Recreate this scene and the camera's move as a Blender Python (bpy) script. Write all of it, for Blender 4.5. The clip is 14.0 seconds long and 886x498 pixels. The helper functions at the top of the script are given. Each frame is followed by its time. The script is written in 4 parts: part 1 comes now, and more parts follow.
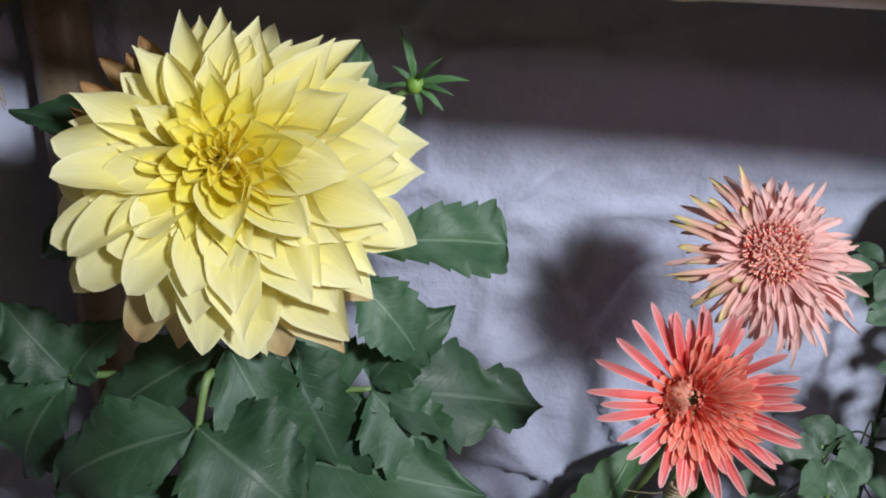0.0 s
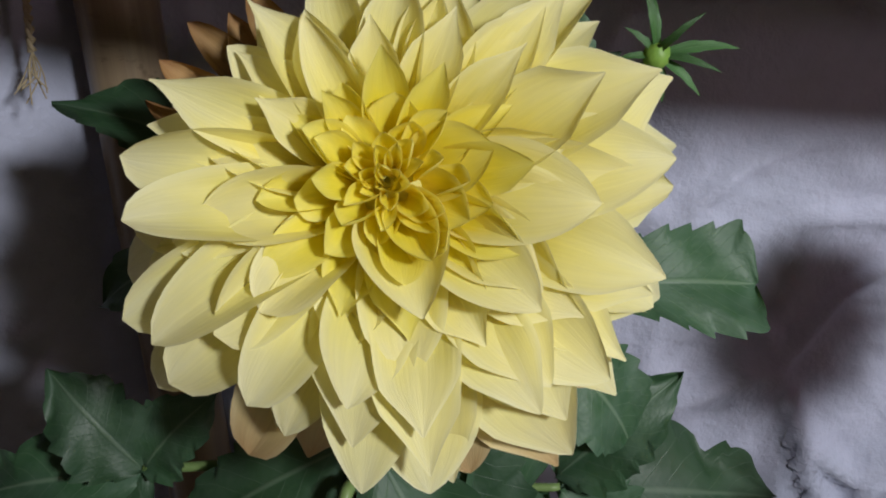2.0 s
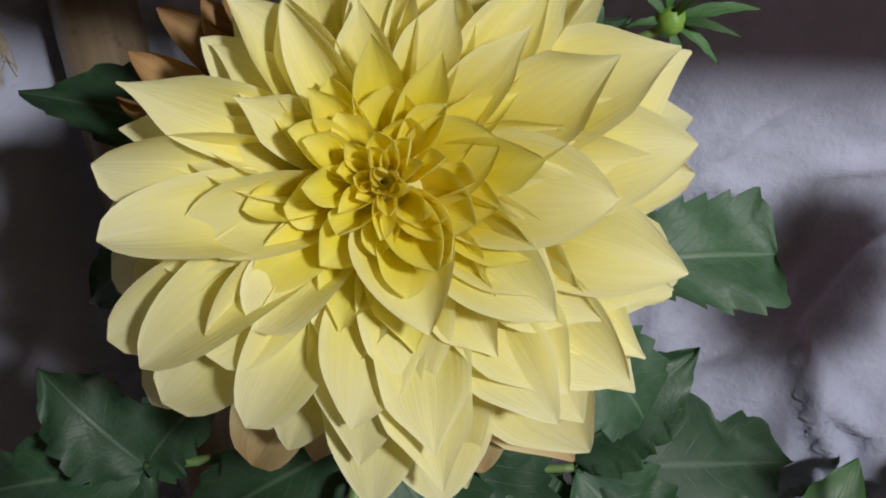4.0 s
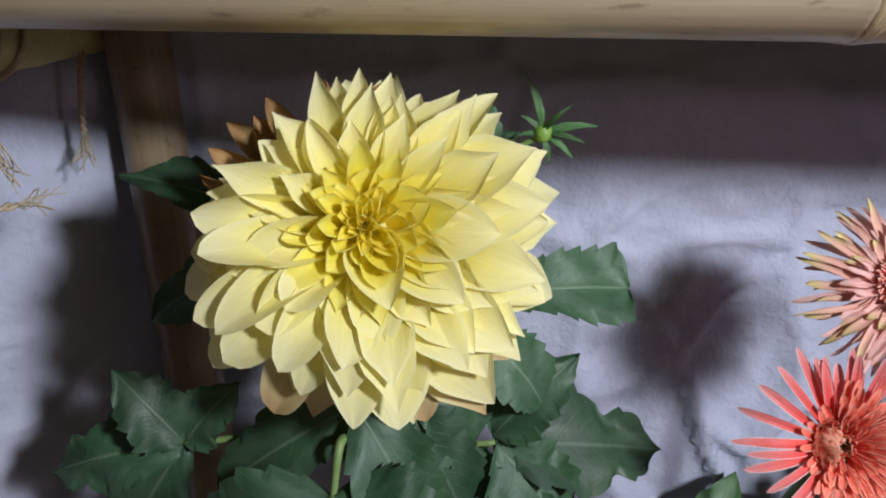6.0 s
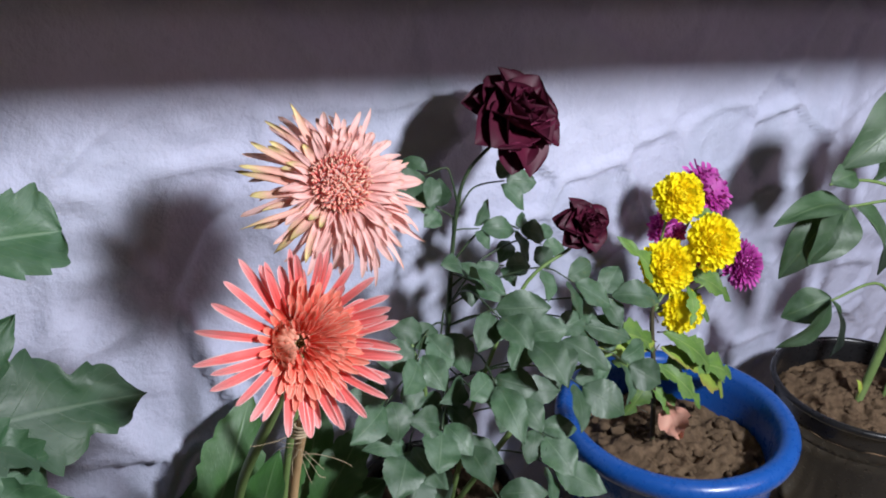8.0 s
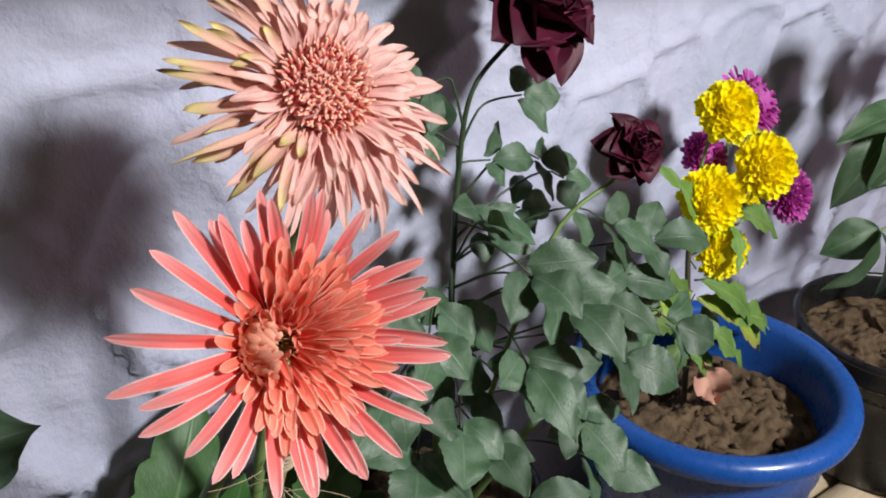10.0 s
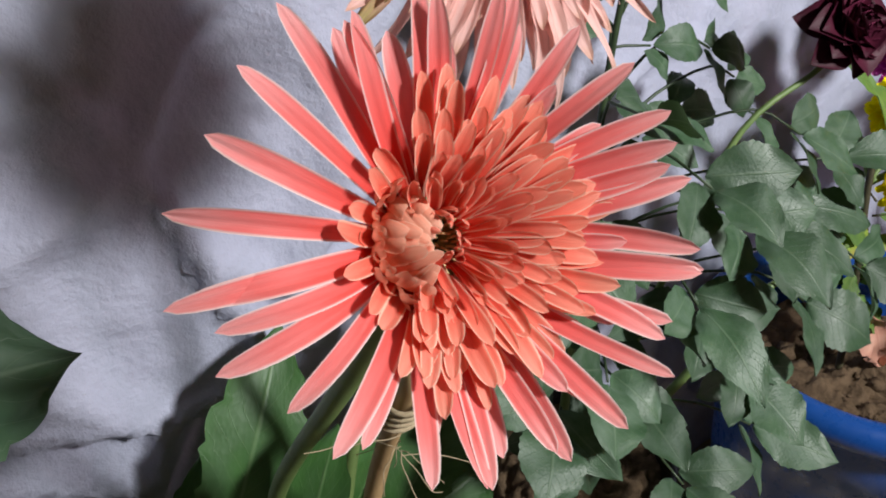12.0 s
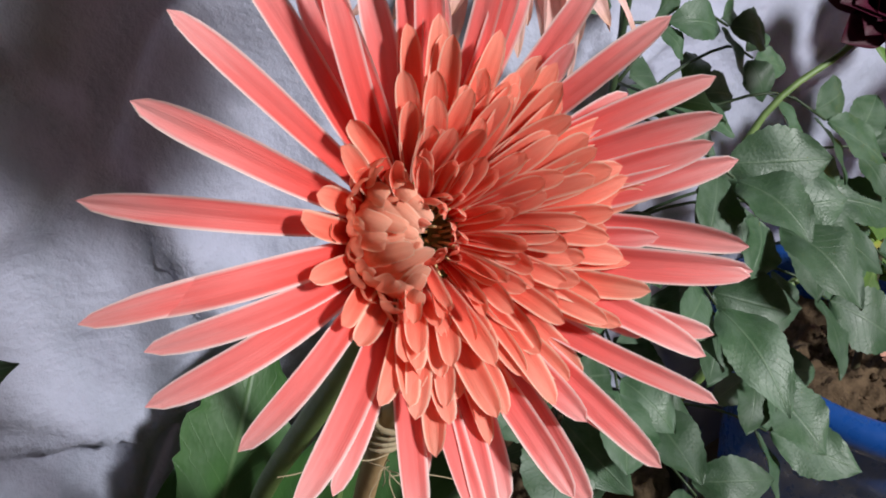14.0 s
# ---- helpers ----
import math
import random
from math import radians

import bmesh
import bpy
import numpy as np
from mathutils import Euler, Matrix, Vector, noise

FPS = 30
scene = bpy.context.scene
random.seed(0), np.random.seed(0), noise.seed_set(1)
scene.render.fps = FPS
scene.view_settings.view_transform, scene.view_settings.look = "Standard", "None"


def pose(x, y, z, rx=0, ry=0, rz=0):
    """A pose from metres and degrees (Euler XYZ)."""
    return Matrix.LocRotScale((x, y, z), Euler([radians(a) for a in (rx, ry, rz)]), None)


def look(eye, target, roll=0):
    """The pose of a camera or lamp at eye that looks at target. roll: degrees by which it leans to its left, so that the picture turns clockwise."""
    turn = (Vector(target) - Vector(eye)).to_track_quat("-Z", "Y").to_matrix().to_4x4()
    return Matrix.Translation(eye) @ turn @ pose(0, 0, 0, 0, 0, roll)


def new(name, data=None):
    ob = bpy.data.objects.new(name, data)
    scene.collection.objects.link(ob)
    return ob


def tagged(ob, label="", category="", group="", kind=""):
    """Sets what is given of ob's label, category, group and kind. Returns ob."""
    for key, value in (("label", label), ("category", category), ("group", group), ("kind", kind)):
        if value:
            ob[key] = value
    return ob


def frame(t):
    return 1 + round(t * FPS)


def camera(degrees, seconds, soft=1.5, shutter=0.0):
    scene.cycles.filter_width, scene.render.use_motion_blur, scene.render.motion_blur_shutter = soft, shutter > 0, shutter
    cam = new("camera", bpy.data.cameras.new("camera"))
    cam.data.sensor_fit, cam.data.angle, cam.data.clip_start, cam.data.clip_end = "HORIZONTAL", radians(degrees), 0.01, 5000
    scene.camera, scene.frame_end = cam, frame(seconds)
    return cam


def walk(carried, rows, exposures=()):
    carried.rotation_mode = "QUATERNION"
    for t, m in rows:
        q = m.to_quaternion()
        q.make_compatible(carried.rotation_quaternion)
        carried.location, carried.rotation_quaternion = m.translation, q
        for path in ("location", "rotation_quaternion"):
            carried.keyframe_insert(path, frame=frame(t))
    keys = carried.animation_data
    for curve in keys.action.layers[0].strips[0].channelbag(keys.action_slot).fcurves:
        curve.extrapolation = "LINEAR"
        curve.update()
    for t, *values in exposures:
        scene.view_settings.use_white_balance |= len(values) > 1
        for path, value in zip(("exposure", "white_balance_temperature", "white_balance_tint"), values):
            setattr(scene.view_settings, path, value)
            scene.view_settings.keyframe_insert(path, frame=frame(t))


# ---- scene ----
cam = camera(58.6, 14.0, soft=1.9)
PATH = [
    (0, (0.042, -0.006, 1.003), (-0.119, 1.87, 0.331), -0.2),
    (0.5, (0.034, 0.052, 0.997), (-0.135, 1.927, 0.322), -1.1),
    (1, (0.005, 0.088, 0.987), (-0.167, 1.961, 0.308), -1.7),
    (1.5, (-0.027, 0.116, 0.985), (-0.241, 1.983, 0.301), -1.8),
    (2, (-0.056, 0.142, 0.984), (-0.304, 1.982, 0.242), -1.6),
    (2.5, (-0.048, 0.153, 0.958), (-0.345, 1.997, 0.243), -3.0),
    (3, (-0.059, 0.164, 0.979), (-0.311, 1.993, 0.21), -3.4),
    (3.2, (-0.058, 0.17, 1.0), (-0.334, 1.933, 0.097), -3.8),
    (5.3, (-0.065, 0.115, 0.986), (-0.204, 1.983, 0.285), -2.6),
    (5.5, (-0.062, 0.092, 0.989), (-0.198, 1.981, 0.344), -2.2),
    (6, (-0.035, 0.012, 1.027), (-0.198, 1.892, 0.364), -2.6),
    (6.5, (0.009, -0.072, 1.061), (-0.144, 1.785, 0.333), -3.0),
    (7, (0.034, -0.065, 1.062), (0.24, 1.75, 0.248), -1.6),
    (7.5, (0.047, -0.031, 1.04), (0.595, 1.706, 0.214), -1.3),
    (8, (0.038, 0.014, 1.007), (0.897, 1.621, 0.183), -0.5),
    (8.2, (0.039, 0.031, 0.998), (0.968, 1.594, 0.165), -0.2),
    (10.3, (0.072, 0.2, 0.919), (1.042, 1.667, -0.032), -0.8),
    (10.5, (0.063, 0.212, 0.912), (0.997, 1.698, -0.047), -1.3),
    (11, (0.063, 0.241, 0.886), (0.931, 1.744, -0.106), -1.7),
    (11.5, (0.075, 0.262, 0.863), (0.894, 1.767, -0.169), -1.8),
    (12, (0.08, 0.274, 0.857), (0.885, 1.774, -0.193), -1.7),
    (12.5, (0.083, 0.283, 0.85), (0.888, 1.782, -0.201), -1.6),
    (13, (0.091, 0.288, 0.845), (0.893, 1.784, -0.212), -1.6),
    (13.5, (0.093, 0.295, 0.841), (0.891, 1.792, -0.219), -1.6),
    (14, (0.095, 0.299, 0.84), (0.898, 1.788, -0.227), -1.5),
]
walk(cam, [(t, look(eye, target, roll)) for t, eye, target, roll in PATH],
     exposures=[(0.0, 0.12, 6300, 12), (0.8, 0.0, 6350, 12), (1.5, -0.12, 6550, 12), (2.0, -0.24, 6700, 12), (3.2, -0.27, 6800, 12), (5.0, -0.22, 6700, 12), (6.0, 0.08, 6400, 13), (7.5, 0.28, 6350, 14), (8.2, 0.48, 6400, 15), (10.5, 0.38, 7000, 12), (14.0, 0.30, 6850, 12)])

# ---- light ----
world = bpy.data.worlds.new("night_room")
scene.world = world
world.use_nodes = True
world.node_tree.nodes["Background"].inputs["Color"].default_value = (0.55, 0.48, 0.50, 1)
world.node_tree.nodes["Background"].inputs["Strength"].default_value = 0.008


def bulb(name, place, watts, radius, colour):
    lamp = bpy.data.lights.new(name, "POINT")
    lamp.energy, lamp.shadow_soft_size, lamp.color = watts, radius, colour
    ob = new(name, lamp)
    ob.location = place
    return ob


bulb("main_bulb", (0.690, -0.405, 1.365), 72.0, 0.072, (0.91, 0.965, 1.0))
bulb("second_bulb", (1.30, -0.80, 1.20), 7.0, 0.06, (1.0, 0.72, 0.86))


# ---- materials ----
def mat_base(name):
    m = bpy.data.materials.new(name)
    m.use_nodes = True
    nt = m.node_tree
    return m, nt, nt.nodes["Principled BSDF"], nt.nodes["Material Output"]


def node(nt, kind, **inputs):
    n = nt.nodes.new(kind)
    for k, v in inputs.items():
        n.inputs[k.replace("_", " ")].default_value = v
    return n


def math_node(nt, op, a, b=None):
    n = nt.nodes.new("ShaderNodeMath")
    n.operation = op
    for i, v in enumerate((a, b)):
        if v is None:
            continue
        if isinstance(v, (int, float)):
            n.inputs[i].default_value = v
        else:
            nt.links.new(v, n.inputs[i])
    return n.outputs[0]


def ramp(nt, fac, stops):
    n = nt.nodes.new("ShaderNodeValToRGB")
    el = n.color_ramp.elements
    while len(el) < len(stops):
        el.new(0.5)
    for e, (p, c) in zip(el, stops):
        e.position, e.color = p, (*c, 1) if len(c) == 3 else c
    nt.links.new(fac, n.inputs[0])
    return n.outputs[0]


def mix(nt, fac, a, b, blend="MIX"):
    n = nt.nodes.new("ShaderNodeMix")
    n.data_type, n.blend_type = "RGBA", blend
    for sock, v in ((n.inputs[0], fac), (n.inputs[6], a), (n.inputs[7], b)):
        if isinstance(v, (int, float)):
            sock.default_value = v
        elif isinstance(v, tuple):
            sock.default_value = (*v, 1)
        else:
            nt.links.new(v, sock)
    return n.outputs[2]


def noise_tex(nt, vec, scale, detail=4.0, rough=0.55):
    n = node(nt, "ShaderNodeTexNoise", Scale=scale, Detail=detail, Roughness=rough)
    if vec is not None:
        nt.links.new(vec, n.inputs["Vector"])
    return n.outputs["Fac"]


def uv_parts(nt):
    uv = nt.nodes.new("ShaderNodeUVMap")
    sep = nt.nodes.new("ShaderNodeSeparateXYZ")
    nt.links.new(uv.outputs[0], sep.inputs[0])
    return uv.outputs[0], sep.outputs[0], sep.outputs[1]


def scaled(nt, vec, sx, sy, sz=1.0, shift=None):
    n = nt.nodes.new("ShaderNodeMapping")
    n.inputs["Scale"].default_value = (sx, sy, sz)
    nt.links.new(vec, n.inputs["Vector"])
    if shift is not None:
        c = nt.nodes.new("ShaderNodeCombineXYZ")
        nt.links.new(shift, c.inputs[2])
        nt.links.new(c.outputs[0], n.inputs["Location"])
    return n.outputs[0]


def bump(nt, height, bsdf, strength, distance):
    b = node(nt, "ShaderNodeBump", Strength=strength, Distance=distance)
    nt.links.new(height, b.inputs["Height"])
    nt.links.new(b.outputs[0], bsdf.inputs["Normal"])
    return b.outputs[0]


def random_value(nt, island=False):
    if island:
        return nt.nodes.new("ShaderNodeNewGeometry").outputs["Random Per Island"]
    return nt.nodes.new("ShaderNodeObjectInfo").outputs["Random"]


def petal_material(name, stops, edge, edge_at=(0.80, 1.0), edge_amount=0.6, rough=0.55, thin=0.25, vary=0.12, streak=0.25,
                   island=False, tint=None, groove=0.0):
    """Stops: colours from the petal's base to its tip; edge: colour of its margin; tint: a second hue that some petals take."""
    m, nt, bsdf, out = mat_base(name)
    uv, u, v = uv_parts(nt)
    rnd = random_value(nt, island)
    wob = noise_tex(nt, scaled(nt, uv, 4, 4, 1, math_node(nt, "MULTIPLY", rnd, 37.0)), 1.0, 3)
    vv = math_node(nt, "ADD", v, math_node(nt, "MULTIPLY", math_node(nt, "SUBTRACT", wob, 0.5), 0.35))
    col = ramp(nt, vv, stops)
    fine = noise_tex(nt, scaled(nt, uv, 26, 2.2, 1, math_node(nt, "MULTIPLY", rnd, 91.0)), 1.0, 5, 0.6)
    col = mix(nt, streak, col, ramp(nt, fine, [(0.25, (0.62, 0.62, 0.62)), (0.7, (1.12, 1.12, 1.12))]), "MULTIPLY")
    away = math_node(nt, "ABSOLUTE", math_node(nt, "SUBTRACT", u, 0.5))
    away = math_node(nt, "MULTIPLY", away, 2.0)
    rim = math_node(nt, "MULTIPLY", ramp(nt, away, [(edge_at[0], (0, 0, 0)), (edge_at[1], (1, 1, 1))]), edge_amount)
    col = mix(nt, rim, col, edge)
    if tint:
        col = mix(nt, ramp(nt, rnd, [(0.62, (0, 0, 0)), (0.95, (0.6, 0.6, 0.6))]), col, tint)
    hsv = node(nt, "ShaderNodeHueSaturation")
    nt.links.new(col, hsv.inputs["Color"])
    nt.links.new(math_node(nt, "ADD", math_node(nt, "MULTIPLY", rnd, vary), 1.0 - vary * 0.6), hsv.inputs["Value"])
    col = hsv.outputs[0]
    nt.links.new(col, bsdf.inputs["Base Color"])
    bsdf.inputs["Roughness"].default_value = rough
    bsdf.inputs["Specular IOR Level"].default_value = 0.3
    height = fine
    if groove:
        g = math_node(nt, "SINE", math_node(nt, "MULTIPLY", u, 12.56))
        height = math_node(nt, "ADD", math_node(nt, "MULTIPLY", g, groove), fine)
    nrm = bump(nt, height, bsdf, 0.35, 0.0006)
    tr = nt.nodes.new("ShaderNodeBsdfTranslucent")
    nt.links.new(col, tr.inputs["Color"])
    nt.links.new(nrm, tr.inputs["Normal"])
    ms = node(nt, "ShaderNodeMixShader", Fac=thin)
    nt.links.new(bsdf.outputs[0], ms.inputs[1])
    nt.links.new(tr.outputs[0], ms.inputs[2])
    nt.links.new(ms.outputs[0], out.inputs["Surface"])
    return m


def leaf_material(name, dark, light, vein, rough=0.45, dust=(0.42, 0.48, 0.46), dust_amount=0.35, veins=9.0, margin=None):
    m, nt, bsdf, out = mat_base(name)
    uv, u, v = uv_parts(nt)
    rnd = random_value(nt)
    away = math_node(nt, "MULTIPLY", math_node(nt, "ABSOLUTE", math_node(nt, "SUBTRACT", u, 0.5)), 2.0)
    big = noise_tex(nt, scaled(nt, uv, 3, 4, 1, math_node(nt, "MULTIPLY", rnd, 53.0)), 1.0, 5, 0.6)
    col = mix(nt, ramp(nt, big, [(0.3, (0, 0, 0)), (0.72, (1, 1, 1))]), dark, light)
    side = math_node(nt, "SUBTRACT", v, math_node(nt, "MULTIPLY", away, 0.28))
    wave = math_node(nt, "ABSOLUTE", math_node(nt, "SINE", math_node(nt, "MULTIPLY", side, veins * math.pi)))
    rib = ramp(nt, wave, [(0.0, (1, 1, 1)), (0.10, (0, 0, 0))])
    mid = ramp(nt, away, [(0.015, (1, 1, 1)), (0.055, (0, 0, 0))])
    lines = math_node(nt, "MAXIMUM", math_node(nt, "MULTIPLY", rib, 0.35), math_node(nt, "MULTIPLY", mid, 0.55))
    col = mix(nt, lines, col, vein)
    spots = noise_tex(nt, scaled(nt, uv, 2.2, 3.2, 1, math_node(nt, "MULTIPLY", rnd, 17.0)), 1.0, 5, 0.6)
    haze = math_node(nt, "MULTIPLY", ramp(nt, spots, [(0.42, (0, 0, 0)), (0.75, (1, 1, 1))]), dust_amount)
    col = mix(nt, haze, col, dust)
    if margin:
        col = mix(nt, math_node(nt, "MULTIPLY", ramp(nt, away, [(0.55, (0, 0, 0)), (1.0, (1, 1, 1))]), big), col, margin)
    hsv = node(nt, "ShaderNodeHueSaturation")
    nt.links.new(col, hsv.inputs["Color"])
    nt.links.new(math_node(nt, "ADD", math_node(nt, "MULTIPLY", rnd, 0.5), 0.75), hsv.inputs["Value"])
    nt.links.new(hsv.outputs[0], bsdf.inputs["Base Color"])
    nt.links.new(ramp(nt, spots, [(0.3, (rough, rough, rough)), (0.8, (rough + 0.25,) * 3)]), bsdf.inputs["Roughness"])
    cells = node(nt, "ShaderNodeTexVoronoi", Scale=1.0)
    nt.links.new(scaled(nt, uv, 22, 34), cells.inputs["Vector"])
    relief = math_node(nt, "SUBTRACT", math_node(nt, "MULTIPLY", cells.outputs["Distance"], -0.35), math_node(nt, "MULTIPLY", lines, 1.0))
    nrm = bump(nt, relief, bsdf, 0.40, 0.0008)
    tr = nt.nodes.new("ShaderNodeBsdfTranslucent")
    nt.links.new(mix(nt, 0.5, hsv.outputs[0], (0.14, 0.25, 0.03)), tr.inputs["Color"])
    ms = node(nt, "ShaderNodeMixShader", Fac=0.12)
    nt.links.new(bsdf.outputs[0], ms.inputs[1])
    nt.links.new(tr.outputs[0], ms.inputs[2])
    nt.links.new(ms.outputs[0], out.inputs["Surface"])
    return m


def plain_material(name, a, b, scale, rough=0.6, spec=0.4, relief=0.3, depth=0.001, stretch=(1, 1, 1), detail=6.0, stops=(0.3, 0.7)):
    m, nt, bsdf, out = mat_base(name)
    co = nt.nodes.new("ShaderNodeTexCoord").outputs["Object"]
    vec = scaled(nt, co, *stretch)
    n1 = noise_tex(nt, vec, scale, detail, 0.6)
    n2 = noise_tex(nt, vec, scale * 7.3, 4, 0.6)
    both = math_node(nt, "ADD", math_node(nt, "MULTIPLY", n1, 0.7), math_node(nt, "MULTIPLY", n2, 0.3))
    nt.links.new(ramp(nt, both, [(stops[0], a), (stops[1], b)]), bsdf.inputs["Base Color"])
    r = max(0.0, rough - 0.08)
    nt.links.new(ramp(nt, n2, [(0.3, (r, r, r)), (0.7, (rough + 0.08,) * 3)]), bsdf.inputs["Roughness"])
    bsdf.inputs["Specular IOR Level"].default_value = spec
    if relief:
        bump(nt, both, bsdf, relief, depth)
    return m


def bamboo_material(name, light, mid, dark):
    """Streaks along the stem (v of the UV runs along it), blotches and dark pits."""
    m, nt, bsdf, out = mat_base(name)
    uv, u, v = uv_parts(nt)
    co = nt.nodes.new("ShaderNodeTexCoord").outputs["Object"]
    streaks = noise_tex(nt, scaled(nt, uv, 26, 5), 1.0, 6, 0.65)
    blots = noise_tex(nt, co, 14.0, 5, 0.6)
    col = ramp(nt, streaks, [(0.25, mid), (0.6, light)])
    col = mix(nt, math_node(nt, "MULTIPLY", ramp(nt, blots, [(0.5, (0, 0, 0)), (0.75, (1, 1, 1))]), 0.45), col, mid)
    pits = noise_tex(nt, scaled(nt, co, 38, 110, 110), 1.0, 4, 0.62)
    col = mix(nt, math_node(nt, "MULTIPLY", ramp(nt, pits, [(0.60, (0, 0, 0)), (0.72, (1, 1, 1))]), 0.55), col, dark)
    nt.links.new(col, bsdf.inputs["Base Color"])
    nt.links.new(ramp(nt, streaks, [(0.2, (0.42,) * 3), (0.8, (0.24,) * 3)]), bsdf.inputs["Roughness"])
    bump(nt, streaks, bsdf, 0.25, 0.0008)
    return m


def cloth_material():
    m, nt, bsdf, out = mat_base("cloth")
    co = nt.nodes.new("ShaderNodeTexCoord").outputs["Object"]
    stain = noise_tex(nt, co, 5.0, 5, 0.6)
    col = ramp(nt, stain, [(0.3, (0.41, 0.425, 0.545)), (0.7, (0.50, 0.515, 0.64))])
    fine = noise_tex(nt, co, 60.0, 5, 0.65)
    col = mix(nt, 0.25, col, ramp(nt, fine, [(0.3, (0.75, 0.75, 0.76)), (0.7, (1.05, 1.05, 1.05))]), "MULTIPLY")
    nt.links.new(col, bsdf.inputs["Base Color"])
    bsdf.inputs["Roughness"].default_value = 0.75
    bsdf.inputs["Specular IOR Level"].default_value = 0.2
    crumple = noise_tex(nt, co, 16.0, 6, 0.6)
    ridges = math_node(nt, "ABSOLUTE", math_node(nt, "SUBTRACT", crumple, 0.5))
    mixed = math_node(nt, "ADD", math_node(nt, "MULTIPLY", ridges, -3.0), fine)
    bump(nt, mixed, bsdf, 0.55, 0.004)
    return m


M_DAHLIA = petal_material("dahlia_petal", [(0.0, (0.93, 0.71, 0.015)), (0.28, (0.945, 0.80, 0.06)), (0.52, (0.95, 0.87, 0.28)), (1.0, (0.955, 0.905, 0.56))],
                          (0.955, 0.93, 0.66), (0.72, 1.0), 0.5, 0.5, 0.44, 0.10, 0.16, groove=0.5)
M_DAHLIA_IN = petal_material("dahlia_inner_petal", [(0.0, (0.93, 0.74, 0.025)), (0.5, (0.945, 0.83, 0.08)), (1.0, (0.95, 0.88, 0.28))],
                             (0.94, 0.88, 0.40), (0.7, 1.0), 0.4, 0.5, 0.46, 0.06, 0.12)
# tan towards the tip, for the lower petals of the back row
M_DAHLIA_TAN = petal_material("tan_dahlia_petal", [(0.0, (0.90, 0.70, 0.05)), (0.4, (0.88, 0.74, 0.24)), (0.75, (0.84, 0.68, 0.34)), (1.0, (0.70, 0.46, 0.22))],
                              (0.82, 0.68, 0.42), (0.72, 1.0), 0.5, 0.55, 0.40, 0.14, 0.22, groove=0.5)
M_BROWN = petal_material("withered_petal", [(0.0, (0.74, 0.62, 0.30)), (0.5, (0.66, 0.48, 0.22)), (0.8, (0.46, 0.28, 0.12)), (1.0, (0.27, 0.14, 0.06))],
                         (0.34, 0.16, 0.05), (0.6, 1.0), 0.6, 0.7, 0.2, 0.3, 0.4)
M_CORAL = petal_material("coral_petal", [(0.0, (0.82, 0.06, 0.045)), (0.30, (0.94, 0.120, 0.105)), (0.66, (0.95, 0.210, 0.200)), (1.0, (0.95, 0.42, 0.41))],
                         (0.95, 0.80, 0.77), (0.76, 0.97), 0.9, 0.45, 0.36, 0.12, 0.2, groove=0.8)
M_CORAL_IN = petal_material("coral_inner_petal", [(0.0, (0.84, 0.07, 0.05)), (0.5, (0.95, 0.185, 0.125)), (1.0, (0.96, 0.36, 0.26))],
                            (0.95, 0.70, 0.54), (0.74, 0.96), 0.9, 0.45, 0.36, 0.12, 0.2, groove=0.5)
M_HOOD = petal_material("hood_petal", [(0.0, (0.92, 0.18, 0.11)), (0.5, (0.95, 0.34, 0.22)), (1.0, (0.96, 0.50, 0.36))],
                        (0.96, 0.74, 0.56), (0.80, 1.0), 0.8, 0.5, 0.34, 0.30, 0.25)
M_PALE = petal_material("pale_pink_petal", [(0.0, (0.86, 0.38, 0.33)), (0.4, (0.90, 0.53, 0.48)), (0.8, (0.91, 0.58, 0.53)), (1.0, (0.76, 0.44, 0.32))],
                        (0.58, 0.29, 0.23), (0.84, 1.0), 0.45, 0.6, 0.32, 0.22, 0.35, groove=0.6)
M_SCORCH = petal_material("scorched_petal", [(0.0, (0.80, 0.38, 0.31)), (0.45, (0.78, 0.42, 0.34)), (0.66, (0.74, 0.47, 0.33)), (0.86, (0.70, 0.60, 0.24)), (1.0, (0.26, 0.14, 0.06))],
                          (0.35, 0.14, 0.07), (0.6, 1.0), 0.6, 0.65, 0.2, 0.3, 0.4)
M_DISC = petal_material("disc_floret", [(0.0, (0.86, 0.10, 0.09)), (0.55, (0.93, 0.26, 0.22)), (1.0, (0.94, 0.66, 0.48))],
                        (0.78, 0.42, 0.25), (0.6, 1.0), 0.5, 0.55, 0.15, 0.4, 0.3, island=True)
M_STAMEN = petal_material("stamen", [(0.0, (0.5, 0.3, 0.06)), (1.0, (0.86, 0.74, 0.42))], (0.86, 0.76, 0.5), (0.6, 1.0), 0.5, 0.5, 0.1, 0.4, 0.2, island=True)
M_ROSE = petal_material("dark_rose_petal", [(0.0, (0.12, 0.005, 0.020)), (0.5, (0.078, 0.005, 0.021)), (1.0, (0.045, 0.004, 0.015))],
                        (0.042, 0.004, 0.014), (0.7, 1.0), 0.5, 0.55, 0.06, 0.3, 0.4)
for m_ in (M_ROSE,):
    b_ = m_.node_tree.nodes["Principled BSDF"]
    b_.inputs["Sheen Weight"].default_value = 0.5
    b_.inputs["Sheen Roughness"].default_value = 0.35
    b_.inputs["Sheen Tint"].default_value = (0.60, 0.10, 0.24, 1)
M_YELLOW = petal_material("yellow_floret", [(0.0, (0.95, 0.68, 0.0)), (0.5, (0.97, 0.82, 0.004)), (1.0, (0.98, 0.90, 0.02))],
                          (0.98, 0.90, 0.04), (0.7, 1.0), 0.3, 0.5, 0.36, 0.12, 0.1, island=True)
